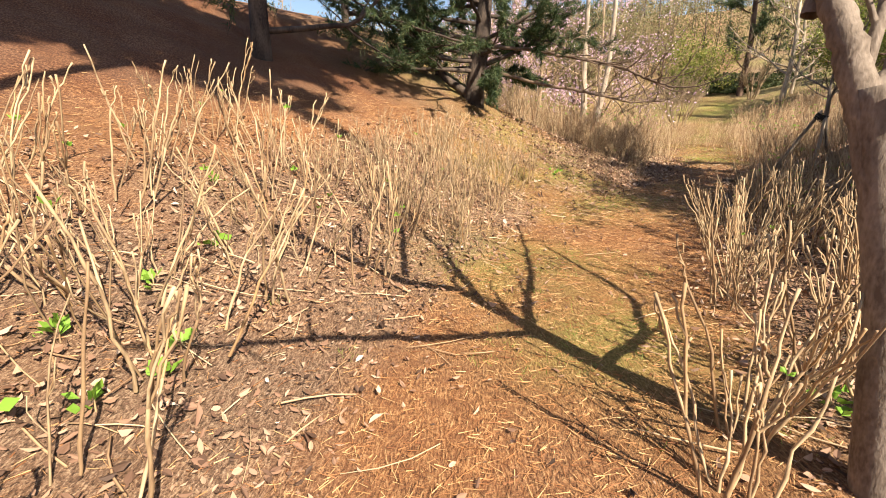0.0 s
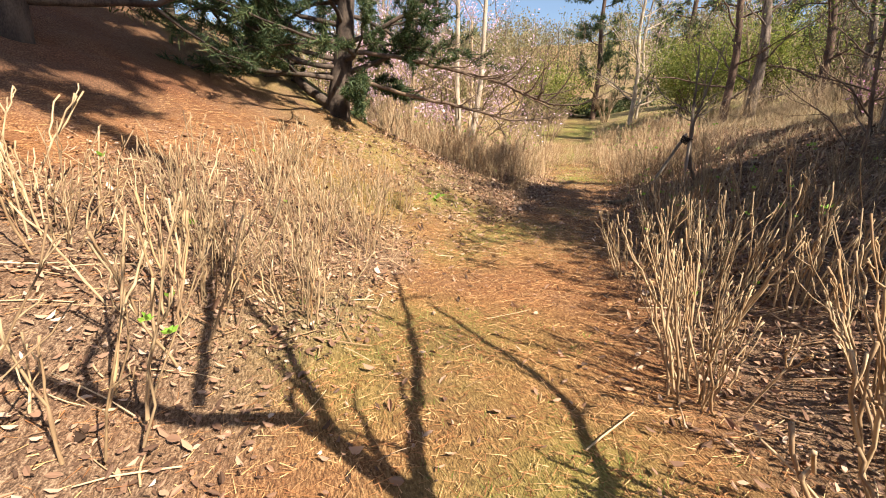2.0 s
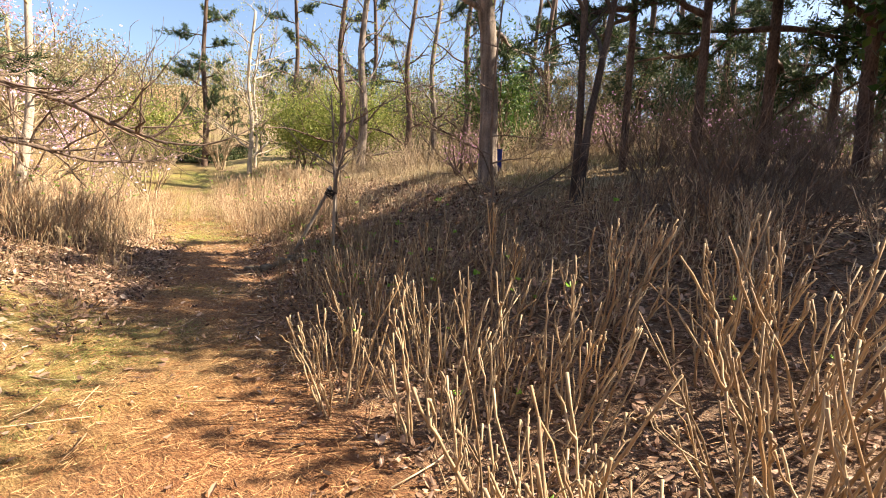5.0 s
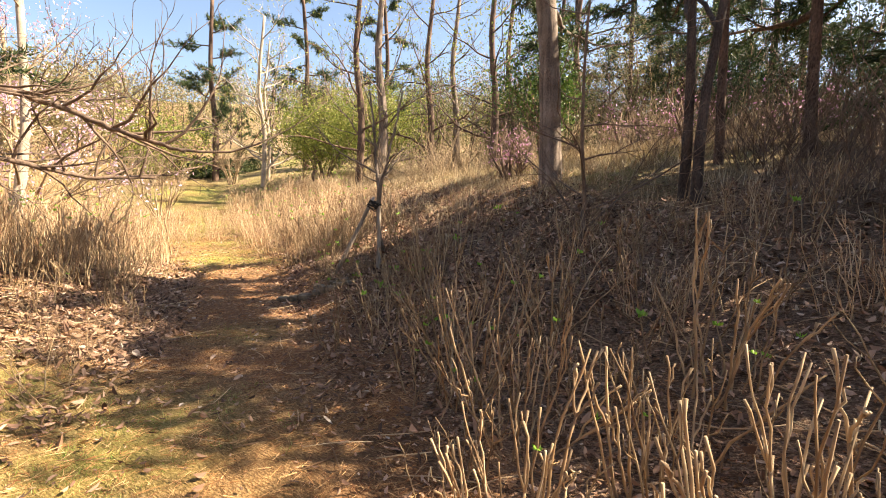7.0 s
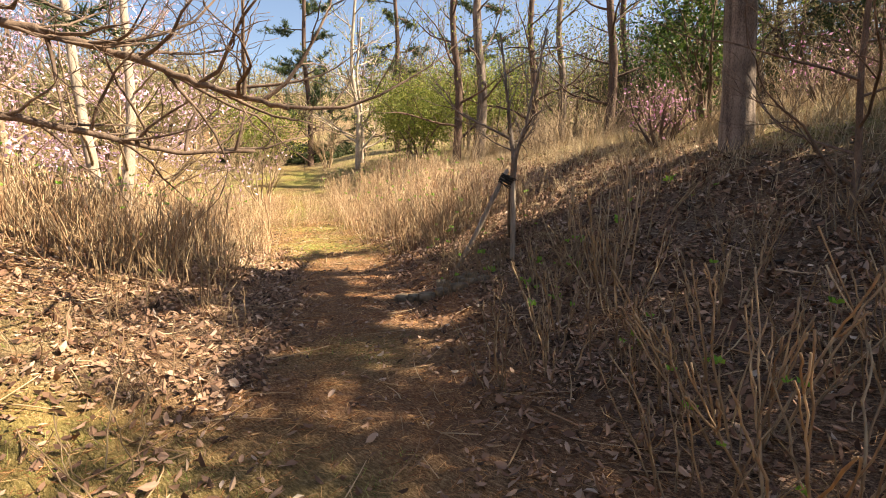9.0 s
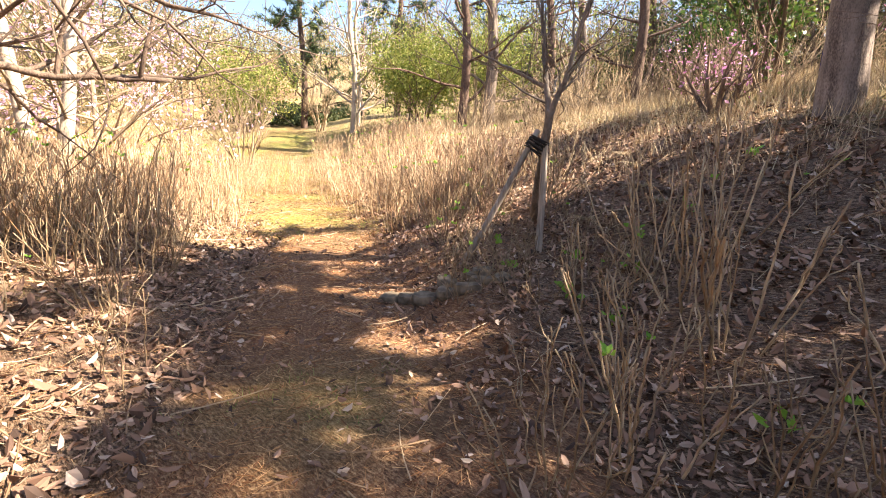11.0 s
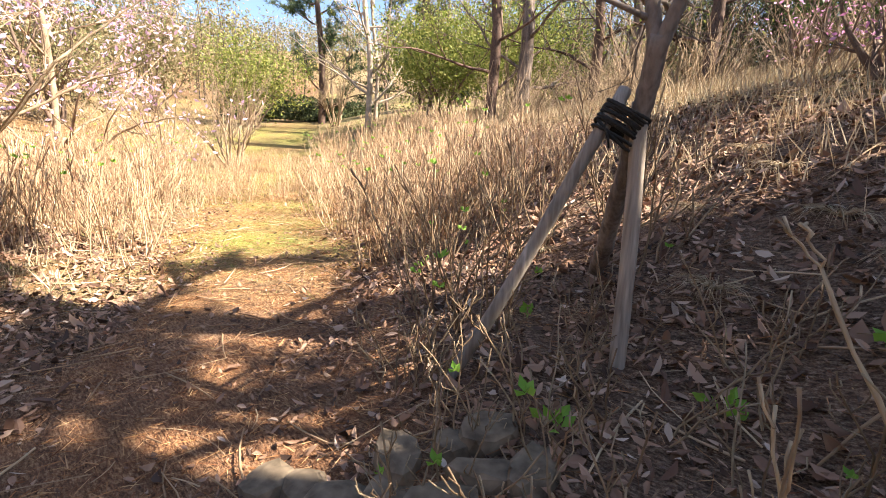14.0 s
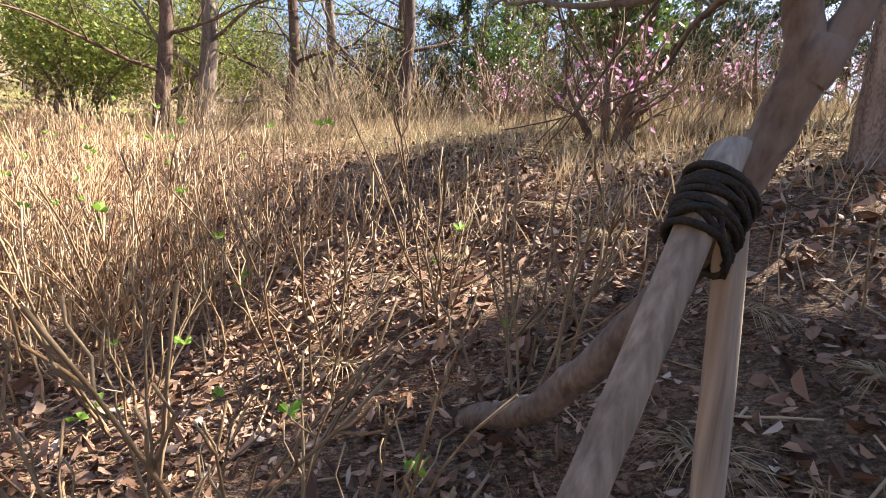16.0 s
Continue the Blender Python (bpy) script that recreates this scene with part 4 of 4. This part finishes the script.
def brush_field(name, places, mat, label):
    acc = Acc()
    for x, y, sz in places:
        b = BRUSH[int(br.integers(6))]
        a = br.uniform(0, 6.28)
        rot = np.array([[math.cos(a), -math.sin(a), 0], [math.sin(a), math.cos(a), 0], [0, 0, 1]]) * sz
        acc.add(np.vstack(b.v) @ rot.T + np.array([x, y, ground_at(x, y)]), np.vstack(b.f))
    tagged(new(name, acc.mesh(name, mat)), label, "shrub", kind="stuff")


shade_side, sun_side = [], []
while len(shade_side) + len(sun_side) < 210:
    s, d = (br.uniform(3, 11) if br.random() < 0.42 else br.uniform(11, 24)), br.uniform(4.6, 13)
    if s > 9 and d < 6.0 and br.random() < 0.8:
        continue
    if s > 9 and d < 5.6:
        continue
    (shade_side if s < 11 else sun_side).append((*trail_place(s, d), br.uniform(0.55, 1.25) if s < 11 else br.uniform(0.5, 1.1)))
for k in range(55):
    sun_side.append((*trail_place(br.uniform(17, 32), br.choice([-1, 1]) * br.uniform(3.5, 13)), br.uniform(0.8, 1.6)))
# sun and shade are put into the twig colour: dark on one side, pale on the other
brush_field("leafless_brush", shade_side, M_TWIG, "thin leafless brush in a darker twig tone for the shaded ridge")
brush_field("sunlit_brush", sun_side, M_TWIG_PALE, "thin leafless brush in a paler twig tone for the sunlit ridge and valley")


# leafless trees of the middle distance


def bare_tree_mesh(tall):
    acc, tips = Acc(), []
    grow(acc, (0, 0, -0.2), (rng.normal() * 0.05, rng.normal() * 0.05, 1), tall * 0.6, 0.1, 3, tips, wander=0.16, lift=0.35, kids=4, spread=0.65, shrink=0.58, first=0.35, sides=6, thin=0.008)
    return acc, tips


BARE = []
for k in range(6):
    acc, tips = bare_tree_mesh(rng.uniform(6, 9))
    v, f = leaf_cloud(tips[::2], 2, 0.1, 0.2)
    BARE.append((acc.mesh("trunk", (M_TWIG, M_TWIG_PALE)[k % 2]), raw_mesh("young_leaves", v, f, (M_SPRING, M_WOODS, M_PINK)[k % 3], False)))
for k in range(105):
    a = br.uniform(-0.7, 2.2)
    dist = br.uniform(14, 44)
    x, y = 7 + math.sin(a) * dist, 10 + math.cos(a) * dist
    s, d = off_trail(np.array([x]), np.array([y]))
    if abs(d[0]) < 5 or (d[0] < 0 and s[0] < 17):
        continue
    i = int(br.integers(6))
    t = thing("bare_tree", x, y, ground_at(x, y), "slim leafless tree with first spring growth", "tree", "slim trees of the valley woods")
    sz = br.uniform(0.7, 1.15)
    t.matrix_world = pose(x, y, ground_at(x, y), 0, 0, br.uniform(0, 360)) @ Matrix.Diagonal((sz, sz, sz, 1))
    hang("trunk", BARE[i][0], t)
    hang("young_foliage", BARE[i][1], t)

# hedge and far woods
hx, hy = 21.5, 35.0
hedge = thing("hedge", hx, hy, ground_at(hx, hy), "low clipped dark green hedge across the valley", "hedge")
n = 9000
c = np.stack([rng.uniform(-6, 5, n), rng.normal(size=n) * 0.7, rng.uniform(0, 1, n) ** 1.4 * 1.3], 1)
v, f = leaf_pieces(c, sphere_ways(n), 0.2, 0.12)
hang("foliage", raw_mesh("foliage", v, f, M_HEDGE, False), hedge)

wv, wf, wt = [], [], Acc()
count = 0
off = 0
wr = np.random.default_rng(5)
while count < 1150:
    ang = wr.uniform(-0.75, 2.1)
    dist = 38 + 170 * wr.random() ** 1.2
    x, y = 8 + math.sin(ang) * dist, 10 + math.cos(ang) * dist
    s, d = off_trail(np.array([x]), np.array([y]))
    if abs(d[0]) < 4 and dist < 45:
        continue
    count += 1
    z = ground_at(x, y)
    tall = wr.uniform(5, 10)
    wt.tube([(x, y, z - 0.5), (x + 0.2, y, z + tall * 0.5), (x, y + 0.2, z + tall * 0.95)], [0.07, 0.05, 0.02], 4)
    m = 430 if dist < 70 else 130
    fine = 0.03 if dist < 75 else 0.055
    g = wr.normal(size=(m, 3))
    g /= np.linalg.norm(g, axis=1)[:, None]
    c = g * wr.uniform(0.35, 1, (m, 1)) ** 0.6 * np.array([tall * 0.33, tall * 0.33, tall * 0.46]) * (1 + 0.3 * np.sin(g[:, :1] * 5 + count))
    c += np.array([x, y, z + tall * 0.54])
    v, f = leaf_pieces(c, wr.normal(size=(m, 3)), tall * fine * wr.uniform(0.6, 1.4, m), tall * fine * 0.6, 0.4)
    wv.append(v)
    wf.append(f + off)
    off += len(v)
tagged(new("far_woods_trunks", wt.mesh("far_woods_trunks", M_BARK_DARK)), "trunks of the far woods on the hillside", "woods", kind="stuff")
tagged(new("far_woods", raw_mesh("far_woods", np.vstack(wv), np.vstack(wf), M_WOODS, False)), "far hillside woods in early spring leaf", "woods", kind="stuff")

# ---- the staked tree ----
tx, ty = 8.46, 10.27
to = np.array([tx, ty, ground_at(tx, ty)])
staked = thing("staked_tree", tx, ty, to[2], "young grey-brown tree leaning hard over its supporting poles", "tree")
limb_path(staked, np.array([(8.7, 10.36, 0.4), (8.5, 10.26, 0.6), (8.2, 10.08, 0.8), (7.98, 9.93, 1.1), (7.83, 9.815, 1.42), (7.757, 9.735, 1.74)]) - to, 0.048, 0.038, M_BARK_GREY, 0, name="trunk", sides=14)
for pts, r0, r1, tw in (([(7.765, 9.745, 1.67), (7.77, 9.78, 1.84), (7.8, 9.83, 2.05), (7.9, 9.95, 2.5), (7.95, 10.1, 3.3)], 0.034, 0.013, 8),
                        ([(7.762, 9.745, 1.67), (7.74, 9.68, 1.83), (7.72, 9.59, 1.98), (7.75, 9.5, 2.4), (7.9, 9.4, 3.2)], 0.031, 0.012, 7),
                        ([(7.8, 9.84, 1.95), (7.7, 10.1, 2.1), (7.6, 10.5, 2.3), (7.6, 11.0, 2.75)], 0.02, 0.006, 6),
                        ([(7.78, 9.84, 1.9), (8.2, 9.95, 1.95), (8.9, 10.3, 2.2), (9.6, 10.5, 2.5)], 0.014, 0.004, 5)):
    limb_path(staked, np.array(pts) - to, r0, r1, M_BARK_GREY, tw, 0.5)


def pole(foot, top, width, split):
    """A weathered support pole: many-sided, slightly bowed, its end sawn off slanting; split: a long crack down it."""
    foot, top = np.array(foot), np.array(top)
    ob = thing("support_pole", *foot, "weathered grey wooden pole propping the leaning tree", "pole", "poles of the tree support")
    n, sides = 14, 16
    w = unit(top - foot)
    a = unit(np.cross(w, (0, 0, 1)))
    b = np.cross(w, a)
    f = np.linspace(-0.12, 1, n)
    ang = np.arange(sides) * 2 * np.pi / sides
    prof = width * (1 + 0.13 * np.cos(2 * ang + 0.5) + 0.03 * np.sin(5 * ang))
    if split:
        prof[3] *= 0.55
    ring = []
    for k, g in enumerate(f):
        c = (top - foot) * g + a * 0.015 * math.sin(3 * g) + b * 0.01 * math.sin(5 * g)
        r = prof * (1.06 - 0.1 * g) * (1 + 0.02 * math.sin(k * 1.7))
        slant = 0.35 * r * np.cos(ang) if k == n - 1 else 0
        ring.append(c + np.cos(ang)[:, None] * r[:, None] * a + np.sin(ang)[:, None] * r[:, None] * b + np.multiply.outer(slant, w) * np.ones((sides, 1)) if k == n - 1 else c + np.cos(ang)[:, None] * r[:, None] * a + np.sin(ang)[:, None] * r[:, None] * b)
    bm = bmesh.new()
    vs = [[bm.verts.new(p) for p in rr] for rr in ring]
    for k in range(n - 1):
        for j in range(sides):
            bm.faces.new((vs[k][j], vs[k][(j + 1) % sides], vs[k + 1][(j + 1) % sides], vs[k + 1][j]))
    bm.faces.new(vs[-1])
    bm.faces.new(vs[0][::-1])
    me = bpy.data.meshes.new("shaft")
    bm.to_mesh(me)
    bm.free()
    me.materials.append(M_POLE)
    for p in me.polygons:
        p.use_smooth = len(p.vertices) == 4
    hang("shaft", me, ob)
    return ob


pole((7.335, 10.395, 0.2), (7.77, 9.85, 1.545), 0.033, False)
pole((7.724, 9.745, 0.2), (7.83, 9.82, 1.52), 0.03, True)

rope = thing("rope_binding", 7.778, 9.862, 1.425, "black palm-fibre rope lashed round poles and trunk", "rope")
axis = unit((0.287, -0.36, 0.888))
across = unit(np.array([0.82, -0.57, 0]) - axis * (np.array([0.82, -0.57, 0]) @ axis))
depth_way = np.cross(axis, across)
for k in range(13):
    w = np.linspace(0, 2 * np.pi, 41)
    ra, rb = 0.102 + 0.004 * rng.normal(), 0.058 + 0.003 * rng.normal()
    tip = 0.018 * rng.normal()
    pts = np.outer(np.cos(w) * ra, across) + np.outer(np.sin(w) * rb, depth_way) + np.outer(-0.06 + 0.0098 * k + tip * np.cos(w + k), axis)
    acc = Acc()
    acc.tube(pts, np.full(41, 0.0072) * (1 + 0.12 * np.sin(w * 19)), 6, False)
    hang("rope_turn", acc.mesh("rope_turn", M_ROPE), rope)
acc = Acc()
acc.tube([(-0.08, 0.02, 0.02), (-0.1, 0.02, -0.02), (-0.1, 0.0, -0.07), (-0.09, 0.0, -0.1)], [0.006, 0.006, 0.005, 0.004], 5)
hang("rope_end", acc.mesh("rope_end", M_ROPE), rope)


def stone(x, y, sx, sy, sz, turn):
    bm = bmesh.new()
    bmesh.ops.create_icosphere(bm, subdivisions=2, radius=1)
    for v in bm.verts:
        c = v.co.copy()
        v.co *= 1 + 0.28 * noise.noise(c * 1.6 + Vector((x * 7, y * 5, turn)))
        v.co.z = max(min(v.co.z, 0.6), -0.8)
        v.co = Vector((v.co.x * sx, v.co.y * sy, v.co.z * sz))
    me = bpy.data.meshes.new("stone")
    bm.to_mesh(me)
    bm.free()
    me.materials.append(M_STONE)
    ob = tagged(new("stone", me), "small mossy grey-brown stone edging the trail", "stone", "stones beside the trail")
    ob.matrix_world = pose(x, y, ground_at(x, y) + 0.1 * sz, 0, 0, turn)


for k, (x, y) in enumerate(((6.62, 10.22), (6.72, 10.05), (6.85, 10.16), (6.98, 10.02), (6.78, 9.86), (6.95, 9.8), (7.1, 9.94), (6.6, 10.4), (6.52, 10.55), (7.05, 9.7))):
    stone(x, y, 0.08 + 0.08 * rng.random(), 0.06 + 0.05 * rng.random(), 0.06 + 0.05 * rng.random(), rng.uniform(0, 180))

# a blue board on the ridge
bx, by = 11.25, 7.95
board = thing("blue_board", bx, by, ground_at(bx, by), "narrow dark blue board standing on the ridge", "sign")
bm = bmesh.new()
bmesh.ops.create_cube(bm, size=1, matrix=Matrix.Translation((0, 0, 0.22)) @ Matrix.Diagonal((0.03, 0.16, 0.62, 1)))
bmesh.ops.bevel(bm, geom=bm.edges[:], offset=0.006, segments=2, affect="EDGES")
me = bpy.data.meshes.new("panel")
bm.to_mesh(me)
bm.free()
me.materials.append(M_BLUE)
hang("panel", me, board)

# ---- what lies on the ground ----
lr = np.random.default_rng(21)


def flat_leaves(x, y, length, width, tilt, lift):
    """Dead leaves lying on the ground, folded and curled."""
    n = len(x)
    z = height(x, y) + lift
    a = lr.uniform(0, 6.28, n)
    way = np.stack([np.cos(a), np.sin(a), lr.normal(size=n) * tilt], 1)
    side = np.stack([-np.sin(a), np.cos(a), lr.normal(size=n) * tilt], 1)
    up = np.cross(way, side)
    c = np.stack([x, y, z], 1)
    L, W = length[:, None], width[:, None]
    curl, fold = lr.uniform(-0.1, 0.35, (n, 1)) * L, lr.uniform(-0.1, 0.4, (n, 1)) * W
    v = np.stack([c - way * L * 0.5 + up * curl, c - way * L * 0.12 + side * W * 0.5 + up * fold, c + way * L * 0.25 + side * W * 0.4 + up * fold,
                  c + way * L * 0.5 + up * curl * lr.uniform(0, 1.5, (n, 1)), c + way * L * 0.25 - side * W * 0.4 + up * fold, c - way * L * 0.12 - side * W * 0.5 + up * fold], 1)
    i = np.arange(n)[:, None] * 6
    f = np.stack([i + [[0, 1, 2, 3]], i + [[0, 3, 4, 5]]], 1).reshape(-1, 4)
    return v.reshape(-1, 3), f


def scatter(n, s0, s1, d0, d1, keep):
    s, d = lr.uniform(s0, s1, n), lr.uniform(d0, d1, n)
    i = np.clip(((s + S0) / STEP).astype(int), 0, len(LINE) - 1)
    x = LINE[i, 0] + LINE_T[i, 1] * d + lr.normal(size=n) * 0.12
    y = LINE[i, 1] - LINE_T[i, 0] * d + lr.normal(size=n) * 0.12
    k = lr.random(n) < keep(x, y)
    return x[k], y[k]


def litter_share(x, y):
    m = mulch_share(x, y)
    s, d = off_trail(x, y)
    return np.interp(np.abs(d), [0.3, 0.9], [0.3, 1]) * np.clip(0.12 + m, 0, 1) * (1 - 0.75 * grass_share(x, y)) * np.clip(0.75 + 0.7 * waves(x * 2.7, y * 2.7), 0.15, 1)


x, y = scatter(140000, 0.2, 23, -4.6, 6.2, litter_share)
L = lr.uniform(0.02, 0.07, len(x)) * lr.uniform(0.7, 1.25, len(x))
v, f = flat_leaves(x, y, L, L * lr.uniform(0.25, 0.55, len(x)), 0.35, lr.uniform(0.002, 0.035, len(x)))
tagged(new("leaf_litter", raw_mesh("leaf_litter", v, f, M_LITTER, False)), "curled brown dead leaves carpeting the ground", "leaves", kind="stuff")

def edge_share(x, y):
    """Large leaves lie beside the worn trail, closer on the slope side of the shaded stretch."""
    s, d = off_trail(x, y)
    return np.where(d > 0, np.interp(d, [0.6, 1.0], [0.04, 1]), np.interp(-d + np.interp(s, [9.5, 10.8], [0, 0.45]), [0.7, 1.1], [0.04, 1]))


x, y = scatter(60000, 0.8, 17.5, -4.4, 5.0, lambda x, y: litter_share(x, y) * np.interp(off_trail(x, y)[0], [5, 9.5], [0.15, 1]) * edge_share(x, y))
L = (0.032 + 0.062 * lr.random(len(x)) ** 2) * np.interp(off_trail(x, y)[0], [7, 10], [0.85, 1.05])
v, f = flat_leaves(x, y, L, L * lr.uniform(0.25, 0.55, len(x)), 0.6, lr.uniform(0.01, 0.04, len(x)))
tagged(new("large_leaf_litter", raw_mesh("large_leaf_litter", v, f, M_LITTER, False)), "large curled dead leaves lying thick beside the trail", "leaves", kind="stuff")

needle_share = lambda x, y: np.clip(1.05 - 0.75 * mulch_share(x, y), 0.1, 1) * np.clip(0.8 + 0.7 * waves(x * 1.9, y * 1.9), 0.2, 1)
x, y = scatter(190000, 0.2, 21, -5.5, 2.6, needle_share)
n = len(x)
a = lr.uniform(0, 6.28, n)
v, f = blades(np.stack([x, y, height(x, y) + lr.uniform(0.002, 0.018, n)], 1), np.stack([np.cos(a), np.sin(a), lr.normal(size=n) * 0.12], 1), lr.uniform(0.05, 0.14, n), lr.uniform(0.003, 0.006, n))
tagged(new("fallen_needles", raw_mesh("fallen_needles", v, f, M_NEEDLE_DRY, False)), "fallen orange-brown pine needles over the trail", "needles", kind="stuff")

# fallen twigs and cut stems
x, y = scatter(3200, 0.2, 19, -4.4, 5.6, lambda x, y: np.clip(0.1 + mulch_share(x, y), 0, 1))
acc = Acc()
for px, py, pz in zip(x, y, height(x, y)):
    a, L = lr.uniform(0, 6.28), lr.uniform(0.08, 0.5)
    way = np.array([math.cos(a), math.sin(a), 0])
    t = np.linspace(0, 1, 4)[:, None]
    pts = np.array([px, py, 0]) + way * L * t + np.array([-way[1], way[0], 0]) * 0.05 * L * lr.normal() * np.sin(t * 3)
    pts[:, 2] = height(pts[:, 0], pts[:, 1]) + lr.uniform(0.008, 0.04) + 0.06 * L * lr.random() * t[:, 0]
    r = lr.uniform(0.0018, 0.006)
    acc.tube(pts, [r, r, r * 0.9, r * 0.7], 4)
tagged(new("fallen_twigs", acc.mesh("fallen_twigs", M_STALK_FAR)), "fallen dry twigs and cut stems among the leaves", "twigs", kind="stuff")

# green tufts on the trail and thin turf
tx_, ty_ = scatter(8500, 0.5, 24, -5.0, 2.0, lambda x, y: np.clip(grass_share(x, y) * 1.1 - 0.05, 0, 1))
extra = np.array([(1.0, 4.4), (1.15, 4.7), (1.5, 3.2), (1.75, 3.0), (2.25, 4.5), (2.0, 4.3), (1.9, 5.0), (1.3, 2.75), (1.85, 2.0), (-0.6, 2.6), (0.25, 2.7), (3.0, 8.3), (2.9, 7.7), (-1.1, 2.9)])
cx, cy = np.concatenate([tx_, np.repeat(extra[:, 0], 3)]), np.concatenate([ty_, np.repeat(extra[:, 1], 3)])
per = 9
n = len(cx) * per
px, py = np.repeat(cx, per) + lr.normal(size=n) * 0.05, np.repeat(cy, per) + lr.normal(size=n) * 0.05
w = np.stack([lr.normal(size=n) * 0.7, lr.normal(size=n) * 0.7, np.ones(n)], 1)
v, f = blades(np.stack([px, py, height(px, py)], 1), w, lr.uniform(0.02, 0.07, n), 0.004)
tagged(new("grass", raw_mesh("grass", v, f, M_GRASS, False)), "thin yellow-green grass tufts on the trail", "grass", kind="stuff")

# dry grass of the ridge and the valley
x, y = scatter(30000, 7, 28, 3.7, 15, lambda x, y: (0.25 + 0.7 * grass_share(x, y)) * np.interp(off_trail(x, y)[0], [10, 12.5], [0.35, 1]))
x2, y2 = scatter(9000, 15, 34, -14, -1.2, lambda x, y: 0.6 + 0 * x)
x, y = np.concatenate([x, x2]), np.concatenate([y, y2])
n = len(x) * 4
px, py = np.repeat(x, 4) + lr.normal(size=n) * 0.06, np.repeat(y, 4) + lr.normal(size=n) * 0.06
v, f = blades(np.stack([px, py, height(px, py)], 1), np.stack([lr.normal(size=n) * 0.35, lr.normal(size=n) * 0.35, np.ones(n)], 1), lr.uniform(0.08, 0.34, n), 0.011)
tagged(new("dry_grass", raw_mesh("dry_grass", v, f, M_STRAW, False)), "straw-coloured dry grass on the ridge and valley floor", "grass", kind="stuff")


def tuft(x, y):
    """A grey tussock of dry drooping blades."""
    ob = thing("grass_tussock", x, y, ground_at(x, y), "drooping tussock of grey-brown dry grass on the bank", "grass", "tussocks of the bank")
    acc = Acc()
    for k in range(70):
        a, L = lr.uniform(0, 6.28), lr.uniform(0.16, 0.34)
        t = np.linspace(0, 1, 4)
        r = L * t ** 0.9 * lr.uniform(0.5, 1)
        acc.tube(np.stack([np.cos(a) * r, np.sin(a) * r, L * (0.75 * t - 0.85 * t * t) + 0.02], 1), [0.002, 0.0018, 0.0014, 0.0006], 3, False)
    hang("blade_clump", acc.mesh("blade_clump", M_STRAW), ob)


for x, y in ((9.8, 10.5), (9.55, 10.75), (9.3, 10.0), (8.9, 9.2), (8.5, 8.9), (8.3, 9.55), (8.9, 10.9), (9.7, 9.6), (10.1, 9.9)):
    tuft(x, y)

# single leaves that catch the light
LEAF_MESHES = []
for k in range(8):
    v, f = flat_leaves(np.zeros(1), np.full(1, 1.5), np.array([0.12]), np.array([0.055]), 0.2, np.zeros(1))
    LEAF_MESHES.append(raw_mesh("dead_leaf", v - v.mean(0), f, M_LITTER, False))
x, y = scatter(700, 1.0, 16.5, -3.0, 3.4, lambda x, y: 0.1 + 0.6 * mulch_share(x, y))
for k in range(min(len(x), 260)):
    ob = hang("dead_leaf", LEAF_MESHES[k % 8], ground)
    sz = lr.uniform(0.35, 0.8)
    ob.matrix_local = pose(x[k], y[k], ground_at(x[k], y[k]) + 0.022, lr.normal() * 12, lr.normal() * 12, lr.uniform(0, 360)) @ Matrix.Scale(sz, 4)


def leafy_sprout(x, y, size):
    """Fresh hydrangea leaves low on a shoot."""
    ob = thing("green_sprout", x, y, ground_at(x, y), "low sprout of fresh bright green leaves in the litter", "plant", "green sprouts")
    n = 9
    c = lr.normal(size=(n, 3)) * np.array([0.05, 0.05, 0.03]) * size + np.array([0, 0, 0.09 * size])
    v, f = leaf_pieces(c, np.stack([c[:, 0], c[:, 1], np.full(n, 0.04)], 1), 0.09 * size * lr.uniform(0.7, 1.2, n), 0.055 * size)
    for k in range(n):
        hang("leaf", raw_mesh("leaf", v[4 * k:4 * k + 4], [(0, 1, 2), (0, 2, 3)], M_BUD, False), ob)
    acc = Acc()
    acc.tube([(0, 0, -0.03), (0.005, 0, 0.05 * size), (0, 0.006, 0.11 * size)], [0.005, 0.004, 0.003], 5)
    hang("shoot", acc.mesh("shoot", M_STALK), ob)


for x, y, k in ((-2.1, 4.2, 1.2), (-1.7, 3.3, 1.3), (-1.75, 2.6, 1.2), (-1.85, 2.0, 1.2), (-1.4, 2.2, 1.0), (-1.35, 1.95, 1.2), (-1.75, 1.5, 1.4), (-1.5, 1.7, 1.2), (2.2, 1.95, 1.6), (2.05, 2.1, 1.2), (7.9, 8.9, 1.2), (7.4, 8.7, 1.2), (6.9, 9.0, 1.3),
                (7.6, 9.3, 0.9), (8.3, 8.6, 1.1), (6.7, 8.6, 1.0), (9.2, 8.3, 1.1), (7.25, 9.75, 1.0), (8.0, 10.4, 0.9), (6.0, 7.6, 1.0), (2.2, 9.0, 1.4), (8.7, 12.0, 1.0)):
    leafy_sprout(x, y, k * 0.75)
